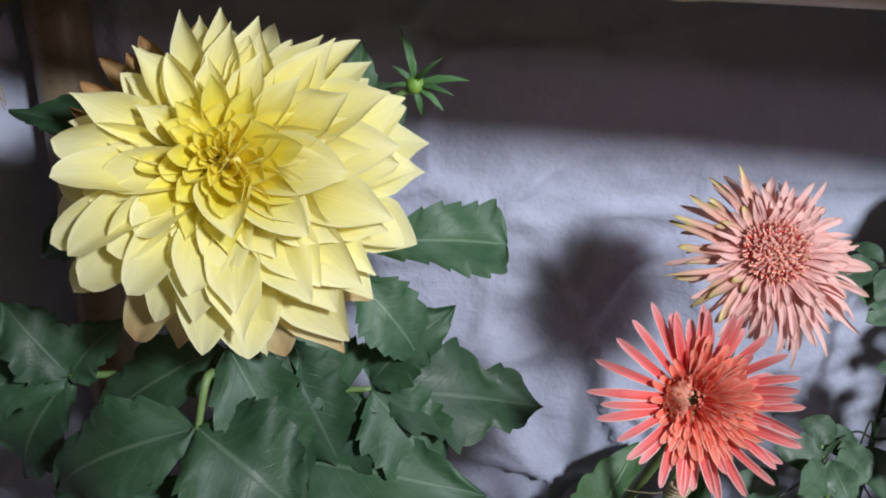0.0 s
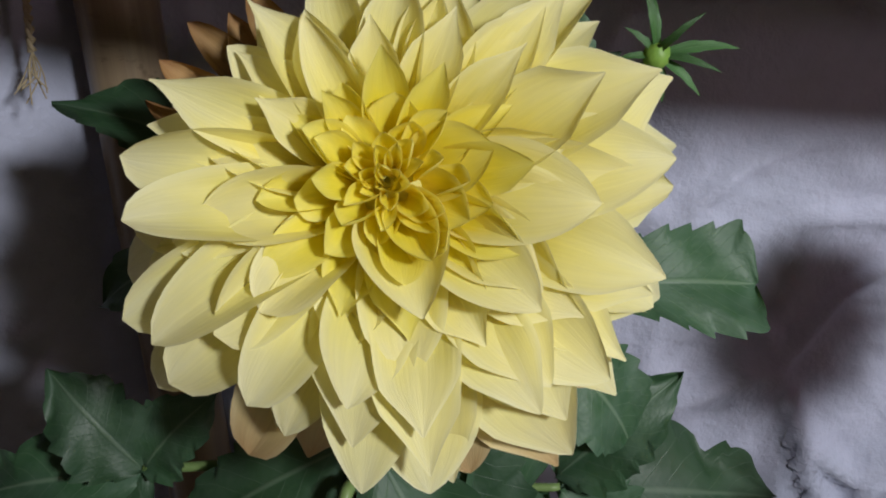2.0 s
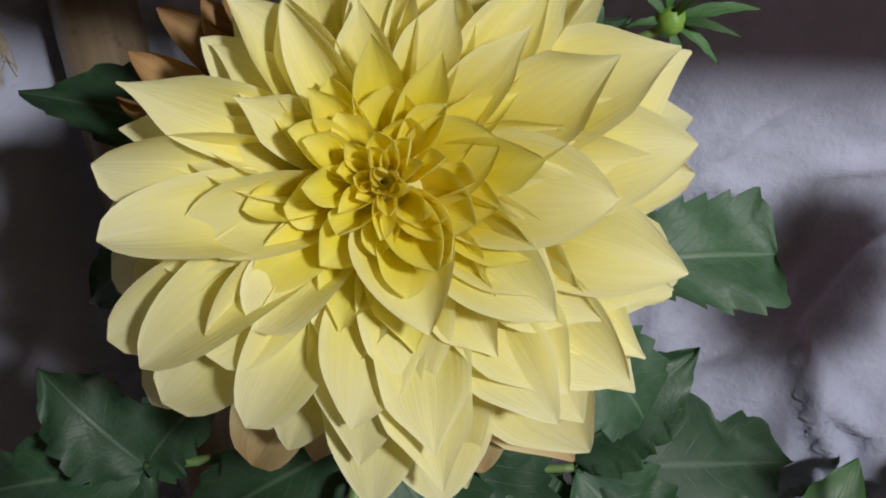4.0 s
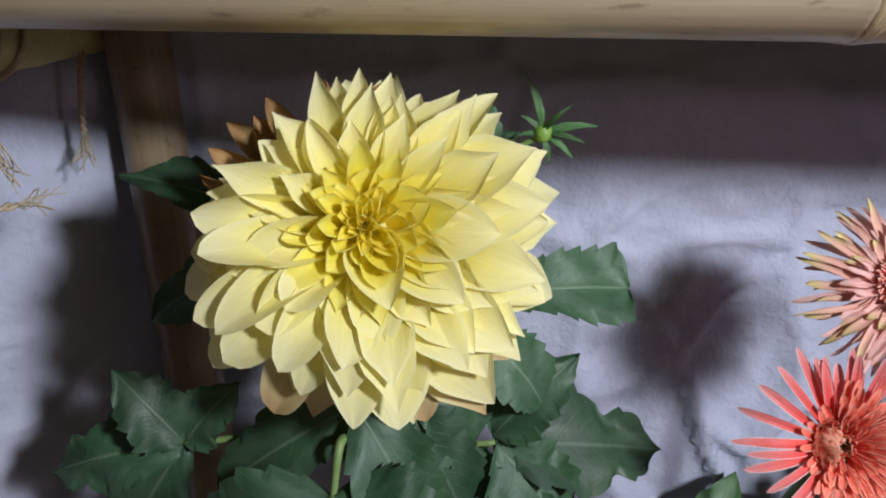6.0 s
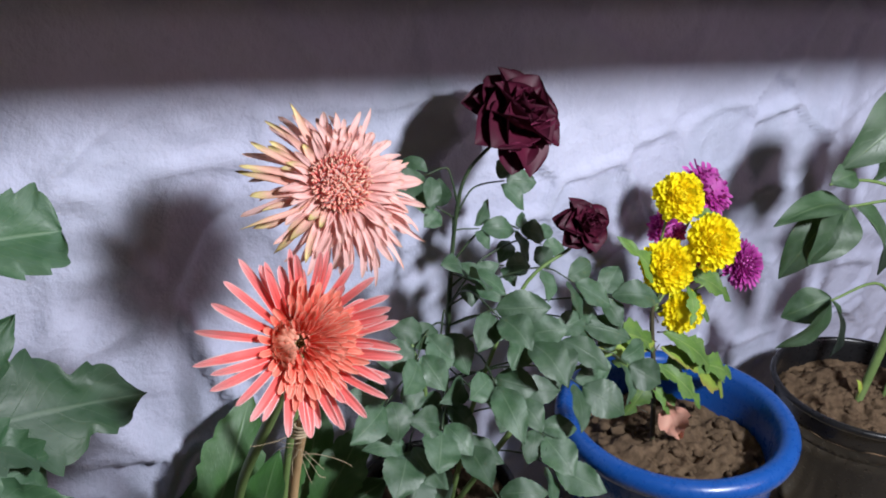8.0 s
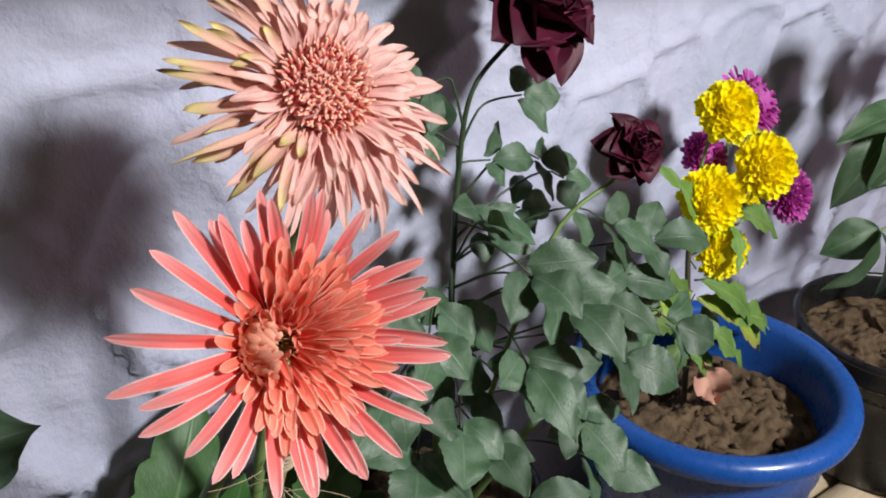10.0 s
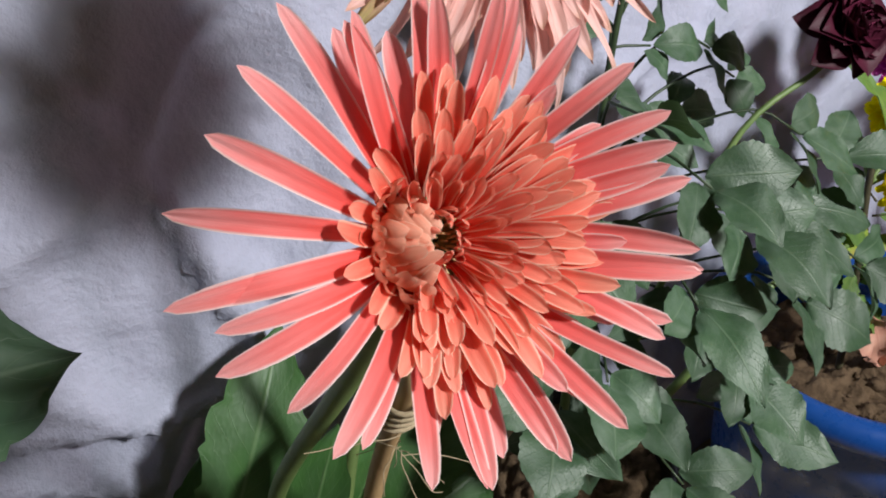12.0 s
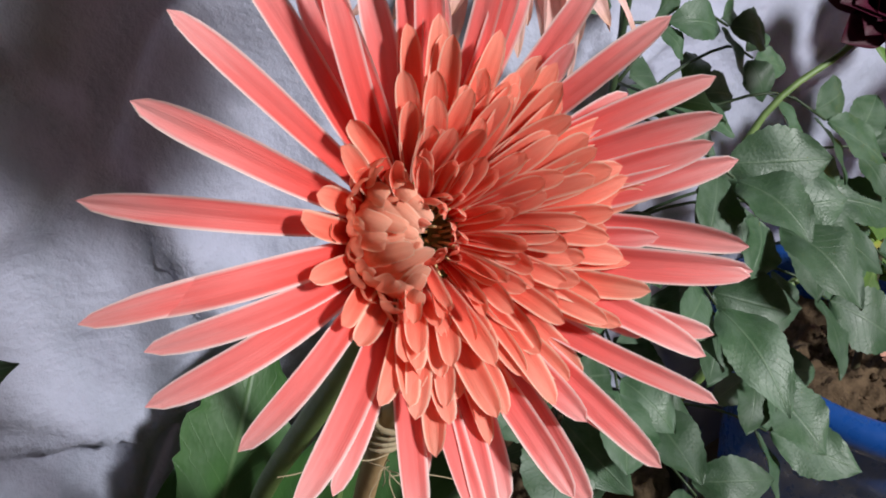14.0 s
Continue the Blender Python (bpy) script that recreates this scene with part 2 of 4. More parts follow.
M_MAGENTA = petal_material("magenta_floret", [(0.0, (0.28, 0.015, 0.20)), (0.5, (0.50, 0.045, 0.36)), (1.0, (0.64, 0.15, 0.50))],
                           (0.66, 0.24, 0.54), (0.7, 1.0), 0.4, 0.5, 0.36, 0.35, 0.2, island=True)
M_LEAF_D = leaf_material("dahlia_leaf", (0.022, 0.068, 0.028), (0.048, 0.105, 0.050), (0.15, 0.22, 0.14), 0.45, (0.13, 0.19, 0.16), 0.30, 10.0)
M_LEAF_G = leaf_material("gerbera_leaf", (0.030, 0.095, 0.022), (0.055, 0.15, 0.040), (0.14, 0.24, 0.10), 0.38, (0.16, 0.24, 0.16), 0.2, 12.0)
M_LEAF_R = leaf_material("rose_leaf", (0.030, 0.074, 0.034), (0.064, 0.120, 0.064), (0.12, 0.18, 0.11), 0.40, (0.16, 0.22, 0.18), 0.36, 11.0)
M_LEAF_M = leaf_material("chrysanthemum_leaf", (0.055, 0.13, 0.030), (0.13, 0.24, 0.040), (0.25, 0.34, 0.10), 0.45, (0.2, 0.26, 0.1), 0.2, 6.0)
M_LEAF_Y = leaf_material("yellowing_leaf", (0.16, 0.28, 0.030), (0.34, 0.44, 0.06), (0.42, 0.48, 0.12), 0.5, (0.4, 0.4, 0.1), 0.2, 6.0, (0.30, 0.12, 0.05))
M_LEAF_P = leaf_material("pink_dead_leaf", (0.52, 0.24, 0.17), (0.60, 0.32, 0.24), (0.5, 0.2, 0.15), 0.7, (0.6, 0.42, 0.33), 0.4, 6.0, (0.40, 0.17, 0.12))
M_LEAF_B = leaf_material("broad_leaf", (0.022, 0.055, 0.022), (0.048, 0.095, 0.042), (0.11, 0.17, 0.08), 0.42, (0.13, 0.18, 0.14), 0.3, 9.0)
M_STEM = plain_material("green_stem", (0.10, 0.17, 0.05), (0.18, 0.26, 0.09), 60, 0.45, 0.4, 0.2)
M_STEM_B = plain_material("woody_stem", (0.045, 0.035, 0.022), (0.09, 0.085, 0.045), 70, 0.55, 0.4, 0.4)
M_STEM_D = plain_material("dark_rose_stem", (0.018, 0.035, 0.016), (0.05, 0.08, 0.035), 60, 0.45, 0.4, 0.2)
M_BUD = plain_material("green_bud", (0.10, 0.22, 0.03), (0.22, 0.36, 0.07), 90, 0.5, 0.4, 0.3)
M_BAMBOO = bamboo_material("bamboo", (0.53, 0.43, 0.30), (0.43, 0.33, 0.215), (0.15, 0.09, 0.05))
M_BAMBOO_D = bamboo_material("old_bamboo", (0.30, 0.22, 0.14), (0.20, 0.14, 0.09), (0.07, 0.04, 0.02))
M_BAMBOO_M = bamboo_material("brown_bamboo", (0.40, 0.27, 0.14), (0.30, 0.19, 0.095), (0.11, 0.06, 0.03))
M_NODE = bamboo_material("bamboo_node", (0.50, 0.38, 0.23), (0.40, 0.27, 0.14), (0.30, 0.15, 0.05))
M_STAKE = plain_material("cane", (0.36, 0.22, 0.10), (0.50, 0.34, 0.18), 40, 0.5, 0.4, 0.3, 0.001, (6, 6, 0.6))
M_TWINE = plain_material("jute_twine", (0.34, 0.26, 0.16), (0.52, 0.43, 0.29), 300, 0.85, 0.2, 0.8)
M_CUT = plain_material("cut_bamboo", (0.50, 0.40, 0.18), (0.62, 0.52, 0.26), 120, 0.6, 0.3, 0.4)
M_BLUE = plain_material("blue_plastic", (0.006, 0.062, 0.27), (0.010, 0.080, 0.33), 18, 0.30, 0.5, 0.05)
M_BLACK = plain_material("black_plastic", (0.006, 0.006, 0.007), (0.012, 0.012, 0.013), 25, 0.32, 0.5, 0.1)
M_SOIL = plain_material("soil", (0.048, 0.030, 0.018), (0.175, 0.118, 0.072), 70, 0.9, 0.15, 1.0, 0.004, (1, 1, 1), 10)
M_CLOTH = cloth_material()
M_FLOOR = plain_material("earth_floor", (0.05, 0.038, 0.028), (0.09, 0.07, 0.052), 9, 0.9, 0.2, 0.6, 0.004)
# unseen walls and ceiling: colour set dark so little light bounces into the shadows
M_WALL = plain_material("dark_wall", (0.075, 0.06, 0.06), (0.11, 0.09, 0.09), 4, 0.85, 0.2, 0.3, 0.003)


# ---- mesh helpers ----
class Shape:
    """Collects sheets, tubes and lathes with their UVs into one mesh."""

    def __init__(self):
        self.v, self.f, self.uv = [], [], []

    def sheet(self, grid, wrap=False, flip=False):
        g = np.asarray(grid, float)
        nv, nu = g.shape[:2]
        at = len(self.v)
        self.v.extend(map(tuple, g.reshape(-1, 3)))
        cols = nu if wrap else nu - 1
        du = cols
        for i in range(nv - 1):
            for j in range(cols):
                k = (j + 1) % nu
                q = [(i, j, j), (i, k, j + 1), (i + 1, k, j + 1), (i + 1, j, j)]
                if flip:
                    q.reverse()
                self.f.append([at + a * nu + b for a, b, _ in q])
                self.uv.extend((c / du, a / (nv - 1)) for a, b, c in q)
        return at

    def cap(self, at, count, flip=False):
        ids = list(range(at, at + count))
        if flip:
            ids.reverse()
        self.f.append(ids)
        self.uv.extend((0.5, 0.5) for _ in ids)

    def tube(self, points, radii, k=10, steps=0, caps=True):
        p = np.asarray(points, float)
        r = np.full(len(p), radii, float) if isinstance(radii, (int, float)) else np.asarray(radii, float)
        if steps:
            p, r = smooth_line(p, r, steps)
        n = len(p)
        tan = np.gradient(p, axis=0)
        tan /= np.linalg.norm(tan, axis=1)[:, None] + 1e-12
        side = np.cross(tan[0], (0.31, 0.22, 0.93))
        if np.linalg.norm(side) < 1e-3:
            side = np.cross(tan[0], (1, 0, 0))
        rings = []
        for i in range(n):
            side = side - tan[i] * (side @ tan[i])
            side /= np.linalg.norm(side)
            up = np.cross(tan[i], side)
            a = np.linspace(0, 2 * math.pi, k, endpoint=False)
            rings.append(p[i] + r[i] * (np.cos(a)[:, None] * side + np.sin(a)[:, None] * up))
        at = self.sheet(rings, wrap=True)
        if caps:
            self.cap(at, k, True)
            self.cap(at + (n - 1) * k, k)
        return self

    def lathe(self, profile, k=48, centre=(0, 0, 0)):
        a = np.linspace(0, 2 * math.pi, k, endpoint=False)
        c = np.asarray(centre, float)
        grid = [[c + (r * math.cos(t), r * math.sin(t), z) for t in a] for r, z in profile]
        self.sheet(grid, wrap=True)
        return self

    def mesh(self, name, smooth=True):
        me = bpy.data.meshes.new(name)
        me.from_pydata(self.v, [], self.f)
        lay = me.uv_layers.new(name="UVMap")
        lay.data.foreach_set("uv", np.asarray(self.uv, float).ravel())
        if smooth:
            me.polygons.foreach_set("use_smooth", [True] * len(me.polygons))
        me.update()
        return me


def smooth_line(p, r, steps):
    n = len(p)
    if n < 3:
        t = np.linspace(0, 1, steps)[:, None]
        return p[0] * (1 - t) + p[-1] * t, r[0] * (1 - t[:, 0]) + r[-1] * t[:, 0]
    e = np.vstack([2 * p[0] - p[1], p, 2 * p[-1] - p[-2]])
    out, rad = [], []
    for s in np.linspace(0, n - 1 - 1e-6, steps):
        i, f = int(s), s - int(s)
        a, b, c, d = e[i], e[i + 1], e[i + 2], e[i + 3]
        out.append(0.5 * (2 * b + (c - a) * f + (2 * a - 5 * b + 4 * c - d) * f * f + (3 * b - a - 3 * c + d) * f ** 3))
        rad.append(r[i] * (1 - f) + r[i + 1] * f)
    return np.array(out), np.array(rad)


WORLD = {}


def thing(name, place, label, category, group="", kind=""):
    ob = new(name)
    ob.empty_display_size = 0.02
    ob.location = place
    WORLD[ob] = Matrix.Translation(place)
    return tagged(ob, label, category, group, kind)


def part(name, shape, material, parent, label="", at=None, smooth=True):
    """One mesh object under a thing or part; at: its pose in the world (the mesh is in that pose's frame)."""
    me = shape if isinstance(shape, bpy.types.Mesh) else shape.mesh(name, smooth)
    if not me.materials:
        me.materials.append(material)
    ob = new(name, me)
    at = at or Matrix.Identity(4)
    ob.parent = parent
    ob.matrix_basis = WORLD[parent].inverted() @ at
    WORLD[ob] = at
    return tagged(ob, label)


def solo(name, shape, material, label, category, kind="", group="", at=None):
    """A thing that is one mesh, with its origin at the pose given."""
    me = shape.mesh(name)
    me.materials.append(material)
    ob = new(name, me)
    ob.matrix_basis = at or Matrix.Identity(4)
    WORLD[ob] = ob.matrix_basis.copy()
    return tagged(ob, label, category, group, kind)


def frame_of(centre, normal):
    n = Vector(normal).normalized()
    x = Vector((0, 0, 1)).cross(n).normalized()
    y = n.cross(x)
    m = Matrix((x, y, n)).transposed().to_4x4()
    return Matrix.Translation(centre) @ m


rng = random.Random(7)


def petal_grid(r0, z0, r1, z1, width, bow=0.25, cup=0.2, point=1.0, widest=0.6, twist=0.0, curl=0.0, nu=7, nv=11, wave=0.0, seed=0.0, full=2.2, neck=0.4, side=0.0, roll=0.0, nib=0.0, keel=0.0):
    """A petal in the plane of its flower, along +x: from (r0, z0) to its tip at (r1, z1). bow: how it arches; cup: how its margins rise;
    point: 0 blunt to 1.5 pointed; curl: how the tip bends up; roll: how far the base closes to a trough; nib: a small drawn-out tip; keel: pleats along it."""
    dx, dz = r1 - r0, z1 - z0
    length, lean = math.hypot(dx, dz), math.atan2(dz, dx)
    grid = []
    c, s = math.cos(lean), math.sin(lean)
    for i in range(nv):
        v = 1 - (1 - i / (nv - 1)) ** 1.25
        arch = bow * length * (v - v * v) + curl * length * max(0.0, v - 0.55) ** 2
        along = v * length
        if v < widest:
            w = neck + (1 - neck) * math.sin(0.5 * math.pi * v / widest)
        else:
            q = (v - widest) / (1 - widest)
            w = max(0.03, (1 - q ** full) ** (0.45 + 0.42 * point))
            if nib:
                w = max(0.025, w * (1 - nib * max(0.0, q - 0.6) / 0.4))
        w *= 0.5 * width
        tw = twist * v
        rise = cup * (1 + roll * (1 - v) ** 2)
        row = []
        for j in range(nu):
            u = 2 * j / (nu - 1) - 1
            bend = min(1.35, rise * abs(u) ** 0.8)
            y = u * w * (1 - 0.32 * bend * bend * abs(u))
            h = rise * w * abs(u) ** 1.6
            h += wave * w * math.sin(seed + 9 * v + 2.2 * u) * abs(u)
            h += keel * w * math.cos(7.0 * u) * math.sin(math.pi * min(1.0, v * 1.15)) ** 2
            yy, hh = y * math.cos(tw) - h * math.sin(tw), y * math.sin(tw) + h * math.cos(tw)
            z = arch + hh
            row.append((r0 + along * c - z * s, yy + side * length * v * v, z0 + along * s + z * c))
        grid.append(row)
    return grid


def petal(parent, frame_m, angle, material, name="petal", label="", **kw):
    sh = Shape()
    sh.sheet(petal_grid(**kw))
    return part(name, sh, material, parent, label, at=frame_m @ Matrix.Rotation(radians(angle), 4, "Z"))


def leaf_grid(length, width, teeth=8, tooth=0.12, lobes=0, lobe=0.0, bow=0.1, fold=0.15, widest=0.4, ripple=0.04, nv=34, nu=7, seed=0.0, side=0.0, sweep=0.12):
    grid = []
    for i in range(nv):
        v = i / (nv - 1)
        w = math.sin(0.5 * math.pi * v / widest) ** 0.75 if v < widest else (1 - ((v - widest) / (1 - widest)) ** 1.8) ** 0.95
        w = max(0.012, w)
        row = []
        for j in range(nu):
            u = 2 * j / (nu - 1) - 1
            ww = w
            ph = v + (0.02 if u > 0 else 0.0)
            if lobes:
                ww *= 1 - lobe * (1 - abs(math.sin(math.pi * (ph * lobes + 0.15 * (seed % 1.0))))) * min(1, 1.6 * v)
            if teeth and abs(u) > 0.6 and 0.03 < v < 0.97:
                ww *= 1 - tooth * (1 - ((ph * teeth) % 1.0))
            y = u * ww * width * 0.5
            sag = bow * length * (math.sin(math.pi * v) - 0.9 * v * v)
            z = sag + fold * abs(y) + ripple * width * math.sin(seed * 6 + 13 * v + 3 * u) * abs(u)
            row.append((v * length - sweep * abs(y), y + side * length * v * v, z))
        grid.append(row)
    return grid


def leaf(parent, base, tip, width, material, facing=(0.1, -0.72, 0.68), name="leaf", label="", **kw):
    b, t = Vector(base), Vector(tip)
    x = t - b
    length = x.length
    x.normalize()
    n = Vector(facing)
    y = n.cross(x)
    if y.length < 1e-3:
        y = Vector((1, 0, 0))
    y.normalize()
    z = x.cross(y)
    m = Matrix.Translation(b) @ Matrix((x, y, z)).transposed().to_4x4()
    kw.setdefault("seed", rng.random() * 10)
    sh = Shape()
    sh.sheet(leaf_grid(length, width, **kw))
    return part(name, sh, material, parent, label, at=m)


def stem(parent, points, radii, material, name="stem", steps=24, k=10, label=""):
    return part(name, Shape().tube(points, radii, k, steps), material, parent, label)


# ---- the setting ----
def back_y(x):
    """The plane in which the cloth hangs; past the post it comes forward."""
    y = 0.656 + 0.060 * x
    if x < -0.332:
        y -= 0.15 * (1 - math.exp(9.0 * (x + 0.332)))
    return y


def cloth_backdrop():
    nx, nz = 420, 240
    grid = []
    for i in range(nz):
        z = 0.02 + 1.45 * i / (nz - 1)
        row = []
        for j in range(nx):
            x = -0.95 + 2.75 * j / (nx - 1)
            p = Vector((x * 3.1, z * 3.4, 0.7))
            big = noise.noise(p * 1.3) * 0.010 + 0.005 * noise.noise(p * 3.1)
            q = Vector((x * 7.0 + 0.35 * noise.noise(p * 2.0), z * 9.5 + 0.5 * noise.noise(p * 1.7 + Vector((5, 0, 0))), 0.2))
            d = noise.voronoi(q)[0]
            crease = -0.0120 * max(0.0, 1 - (d[1] - d[0]) / 0.10) * (0.3 + abs(noise.noise(p * 1.1 + Vector((0, 9, 0)))) * 1.8)
            fine = 0.0045 * (0.5 - abs(noise.noise(q * 1.6))) + 0.0030 * (0.4 - abs(noise.noise(q * 3.4))) + 0.0011 * noise.noise(q * 7.5)
            drape = 0.0
            if x < -0.2:
                k = min(1.0, (-0.2 - x) / 0.12)
                drape = k * 0.013 * math.sin(46 * (x * 0.8 - 0.34 * z) + 3 * noise.noise(p))
            row.append((x, back_y(x) + big + crease + fine + drape, z))
        grid.append(row)
    sh = Shape()
    sh.sheet(grid)
    solo("backdrop", sh, M_CLOTH, "pale grey crumpled cotton sheet hung behind the pots", "backdrop cloth", "structure")


def room():
    def slab(name, lo, hi, material, label):
        sh = Shape()
        x0, y0, z0 = lo
        x1, y1, z1 = hi
        a = [(x0, y0), (x1, y0), (x1, y1), (x0, y1)]
        at = sh.sheet([[(x, y, z) for x, y in a] for z in (z0, z1)], wrap=True)
        sh.cap(at, 4, True)
        sh.cap(at + 4, 4)
        me = sh.mesh(name, False)
        me.materials.append(material)
        tagged(new(name, me), label, name.split("_")[0], kind="structure")

    slab("floor", (-2.2, -2.6, -0.1), (2.6, 1.4, 0.0), M_FLOOR, "bare packed earth floor under the stand")
    slab("wall_north", (-2.2, 1.30, 0.0), (2.6, 1.4, 2.6), M_WALL, "plain unseen wall behind the sheet, kept dark to limit bounced light")
    slab("wall_south", (-2.2, -2.7, 0.0), (2.6, -2.6, 2.6), M_WALL, "plain unseen wall behind the camera, kept dark to limit bounced light")
    slab("wall_west", (-2.3, -2.7, 0.0), (-2.2, 1.4, 2.6), M_WALL, "plain unseen side wall, kept dark to limit bounced light")
    slab("wall_east", (2.6, -2.7, 0.0), (2.7, 1.4, 2.6), M_WALL, "plain unseen side wall, kept dark to limit bounced light")
    slab("ceiling", (-2.3, -2.7, 2.6), (2.7, 1.4, 2.7), M_WALL, "plain unseen ceiling, kept dark to limit bounced light")


def bamboo_pole(name, a, b, radius, nodes, material, label, hollow=False, parent=None):
    """A pole from a to b; nodes: fractions of its length at which it has a ring."""
    a, b = np.asarray(a, float), np.asarray(b, float)
    length = float(np.linalg.norm(b - a))
    stops = sorted(set([0.0, 1.0] + [i / 40 for i in range(41)] + [n + d for n in nodes for d in (-0.012 / length, -0.005 / length, -0.002 / length, 0.0, 0.002 / length, 0.005 / length, 0.012 / length)]))
    stops = [s for s in stops if 0 <= s <= 1]
    radii = []
    for s in stops:
        r = radius * (1 + 0.015 * math.sin(5 * s + 1))
        for n in nodes:
            d = abs(s - n) * length
            if d < 0.013:
                r += radius * 0.035 * (1 - d / 0.013)
            if 0.0015 < d < 0.003:
                r -= radius * 0.018
        radii.append(r)
    pts = [a + (b - a) * s for s in stops]
    sh = Shape().tube(pts, radii, 28, 0, not hollow)
    if parent:
        return part(name, sh, material, parent, label)
    if hollow:
        inner = Shape().tube(pts, [r * 0.72 for r in radii], 28, 0, False)
        at = len(sh.v)
        sh.v += inner.v
        sh.f += [[at + i for i in reversed(f)] for f in inner.f]
        sh.uv += inner.uv
        for end in (0, (len(pts) - 1) * 28):
            for j in range(28):
                k = (j + 1) % 28
                q = [end + j, end + k, at + end + k, at + end + j]
                sh.f.append(q)
                sh.uv += [(0.1, 0.1)] * 4
    return solo(name, sh, material, label, "bamboo pole")


room()
cloth_backdrop()


def shade_board():
    """An unseen board added above the rail; it keeps the bulbs' light off the sheet's top."""
    sh = Shape()
    rows = []
    for z in (0.0, 0.012):
        rows.append([(-0.95, 0.40, z + 1.082), (1.60, 0.40, z + 0.950), (1.60, 0.744, z + 0.950), (-0.335, 0.628, z + 1.050), (-0.48, 0.520, z + 1.058)])
    at = sh.sheet(rows, wrap=True)
    sh.cap(at, 5, True)
    sh.cap(at + 5, 5)
    me = sh.mesh("shade_board", False)
    me.materials.append(M_BAMBOO_D)
    tagged(new("shade_board", me), "unseen board added above the rail to shade the top of the sheet", "board", kind="structure")


shade_board()

def rail():
    a, b, rad = np.array((-0.95, 0.406, 1.0885)), np.array((1.30, 0.391, 0.966)), 0.042
    ob = thing("bamboo_rail", tuple(a), "thick pale tan bamboo rail with ring nodes above the flowers", "bamboo rail")
    nodes = (0.115, 0.285, 0.478, 0.66, 0.83)
    bamboo_pole("culm", a, b, rad, nodes, M_BAMBOO, "", parent=ob)
    way = (b - a) / np.linalg.norm(b - a)
    for n in nodes:
        c = a + (b - a) * n
        pts = [c + way * t for t in (-0.0045, -0.003, -0.001, 0.0005, 0.002, 0.0035)]
        sh = Shape().tube(pts, [rad * k for k in (1.010, 1.024, 1.022, 1.012, 1.022, 1.010)], 40, 0, False)
        part("node_ring", sh, M_NODE, ob, "darker raised node ring")


rail()
bamboo_pole("bamboo_post", (-0.300, 0.597, 0.0), (-0.306, 0.595, 1.25), 0.024, (0.16, 0.40, 0.655, 0.90), M_BAMBOO_D,
            "brown bamboo post standing against the sheet behind the dahlia")
bamboo_pole("bamboo_post", (-0.322, 0.318, 0.0), (-0.322, 0.322, 1.25), 0.027, (0.18, 0.42, 0.60, 0.85), M_BAMBOO_M,
            "tan bamboo post at the front of the stand")
bamboo_pole("bamboo_crossbar", (-0.349, 0.44, 1.003), (-0.349, 0.62, 1.003), 0.024, (0.5,), M_CUT,
            "short bamboo crossbar with a sawn end, tied with twine", True)


# ---- the shelf ----
def shelf():
    ob = thing("bamboo_shelf", (0.35, 0.45, 0.0), "shelf of side-by-side bamboo poles carrying the flower pots", "shelf")
    for i in range(10):
        y = 0.235 + 0.052 * i
        x0, x1 = -0.75 + 0.05 * rng.random(), 1.42 + 0.08 * rng.random()
        if y > 0.58:
            x0 = -0.26
        bamboo_pole("pole", (x0, y, 0.184 + 0.004 * rng.random()), (x1, y + 0.006 * rng.random(), 0.184), 0.024,
                    [0.12 + 0.2 * k + 0.06 * rng.random() for k in range(5)], M_BAMBOO, "", parent=ob)
    for x in (-0.20, 1.25):
        bamboo_pole("crossbeam", (x, 0.15, 0.134), (x, 0.74, 0.134), 0.026, (0.3, 0.8), M_BAMBOO_D, "", parent=ob)
        for y in (0.22, 0.66):
            bamboo_pole("leg", (x, y, 0.0), (x, y, 0.112), 0.026, (0.5,), M_BAMBOO_D, "", parent=ob)


shelf()
SHELF = 0.2095


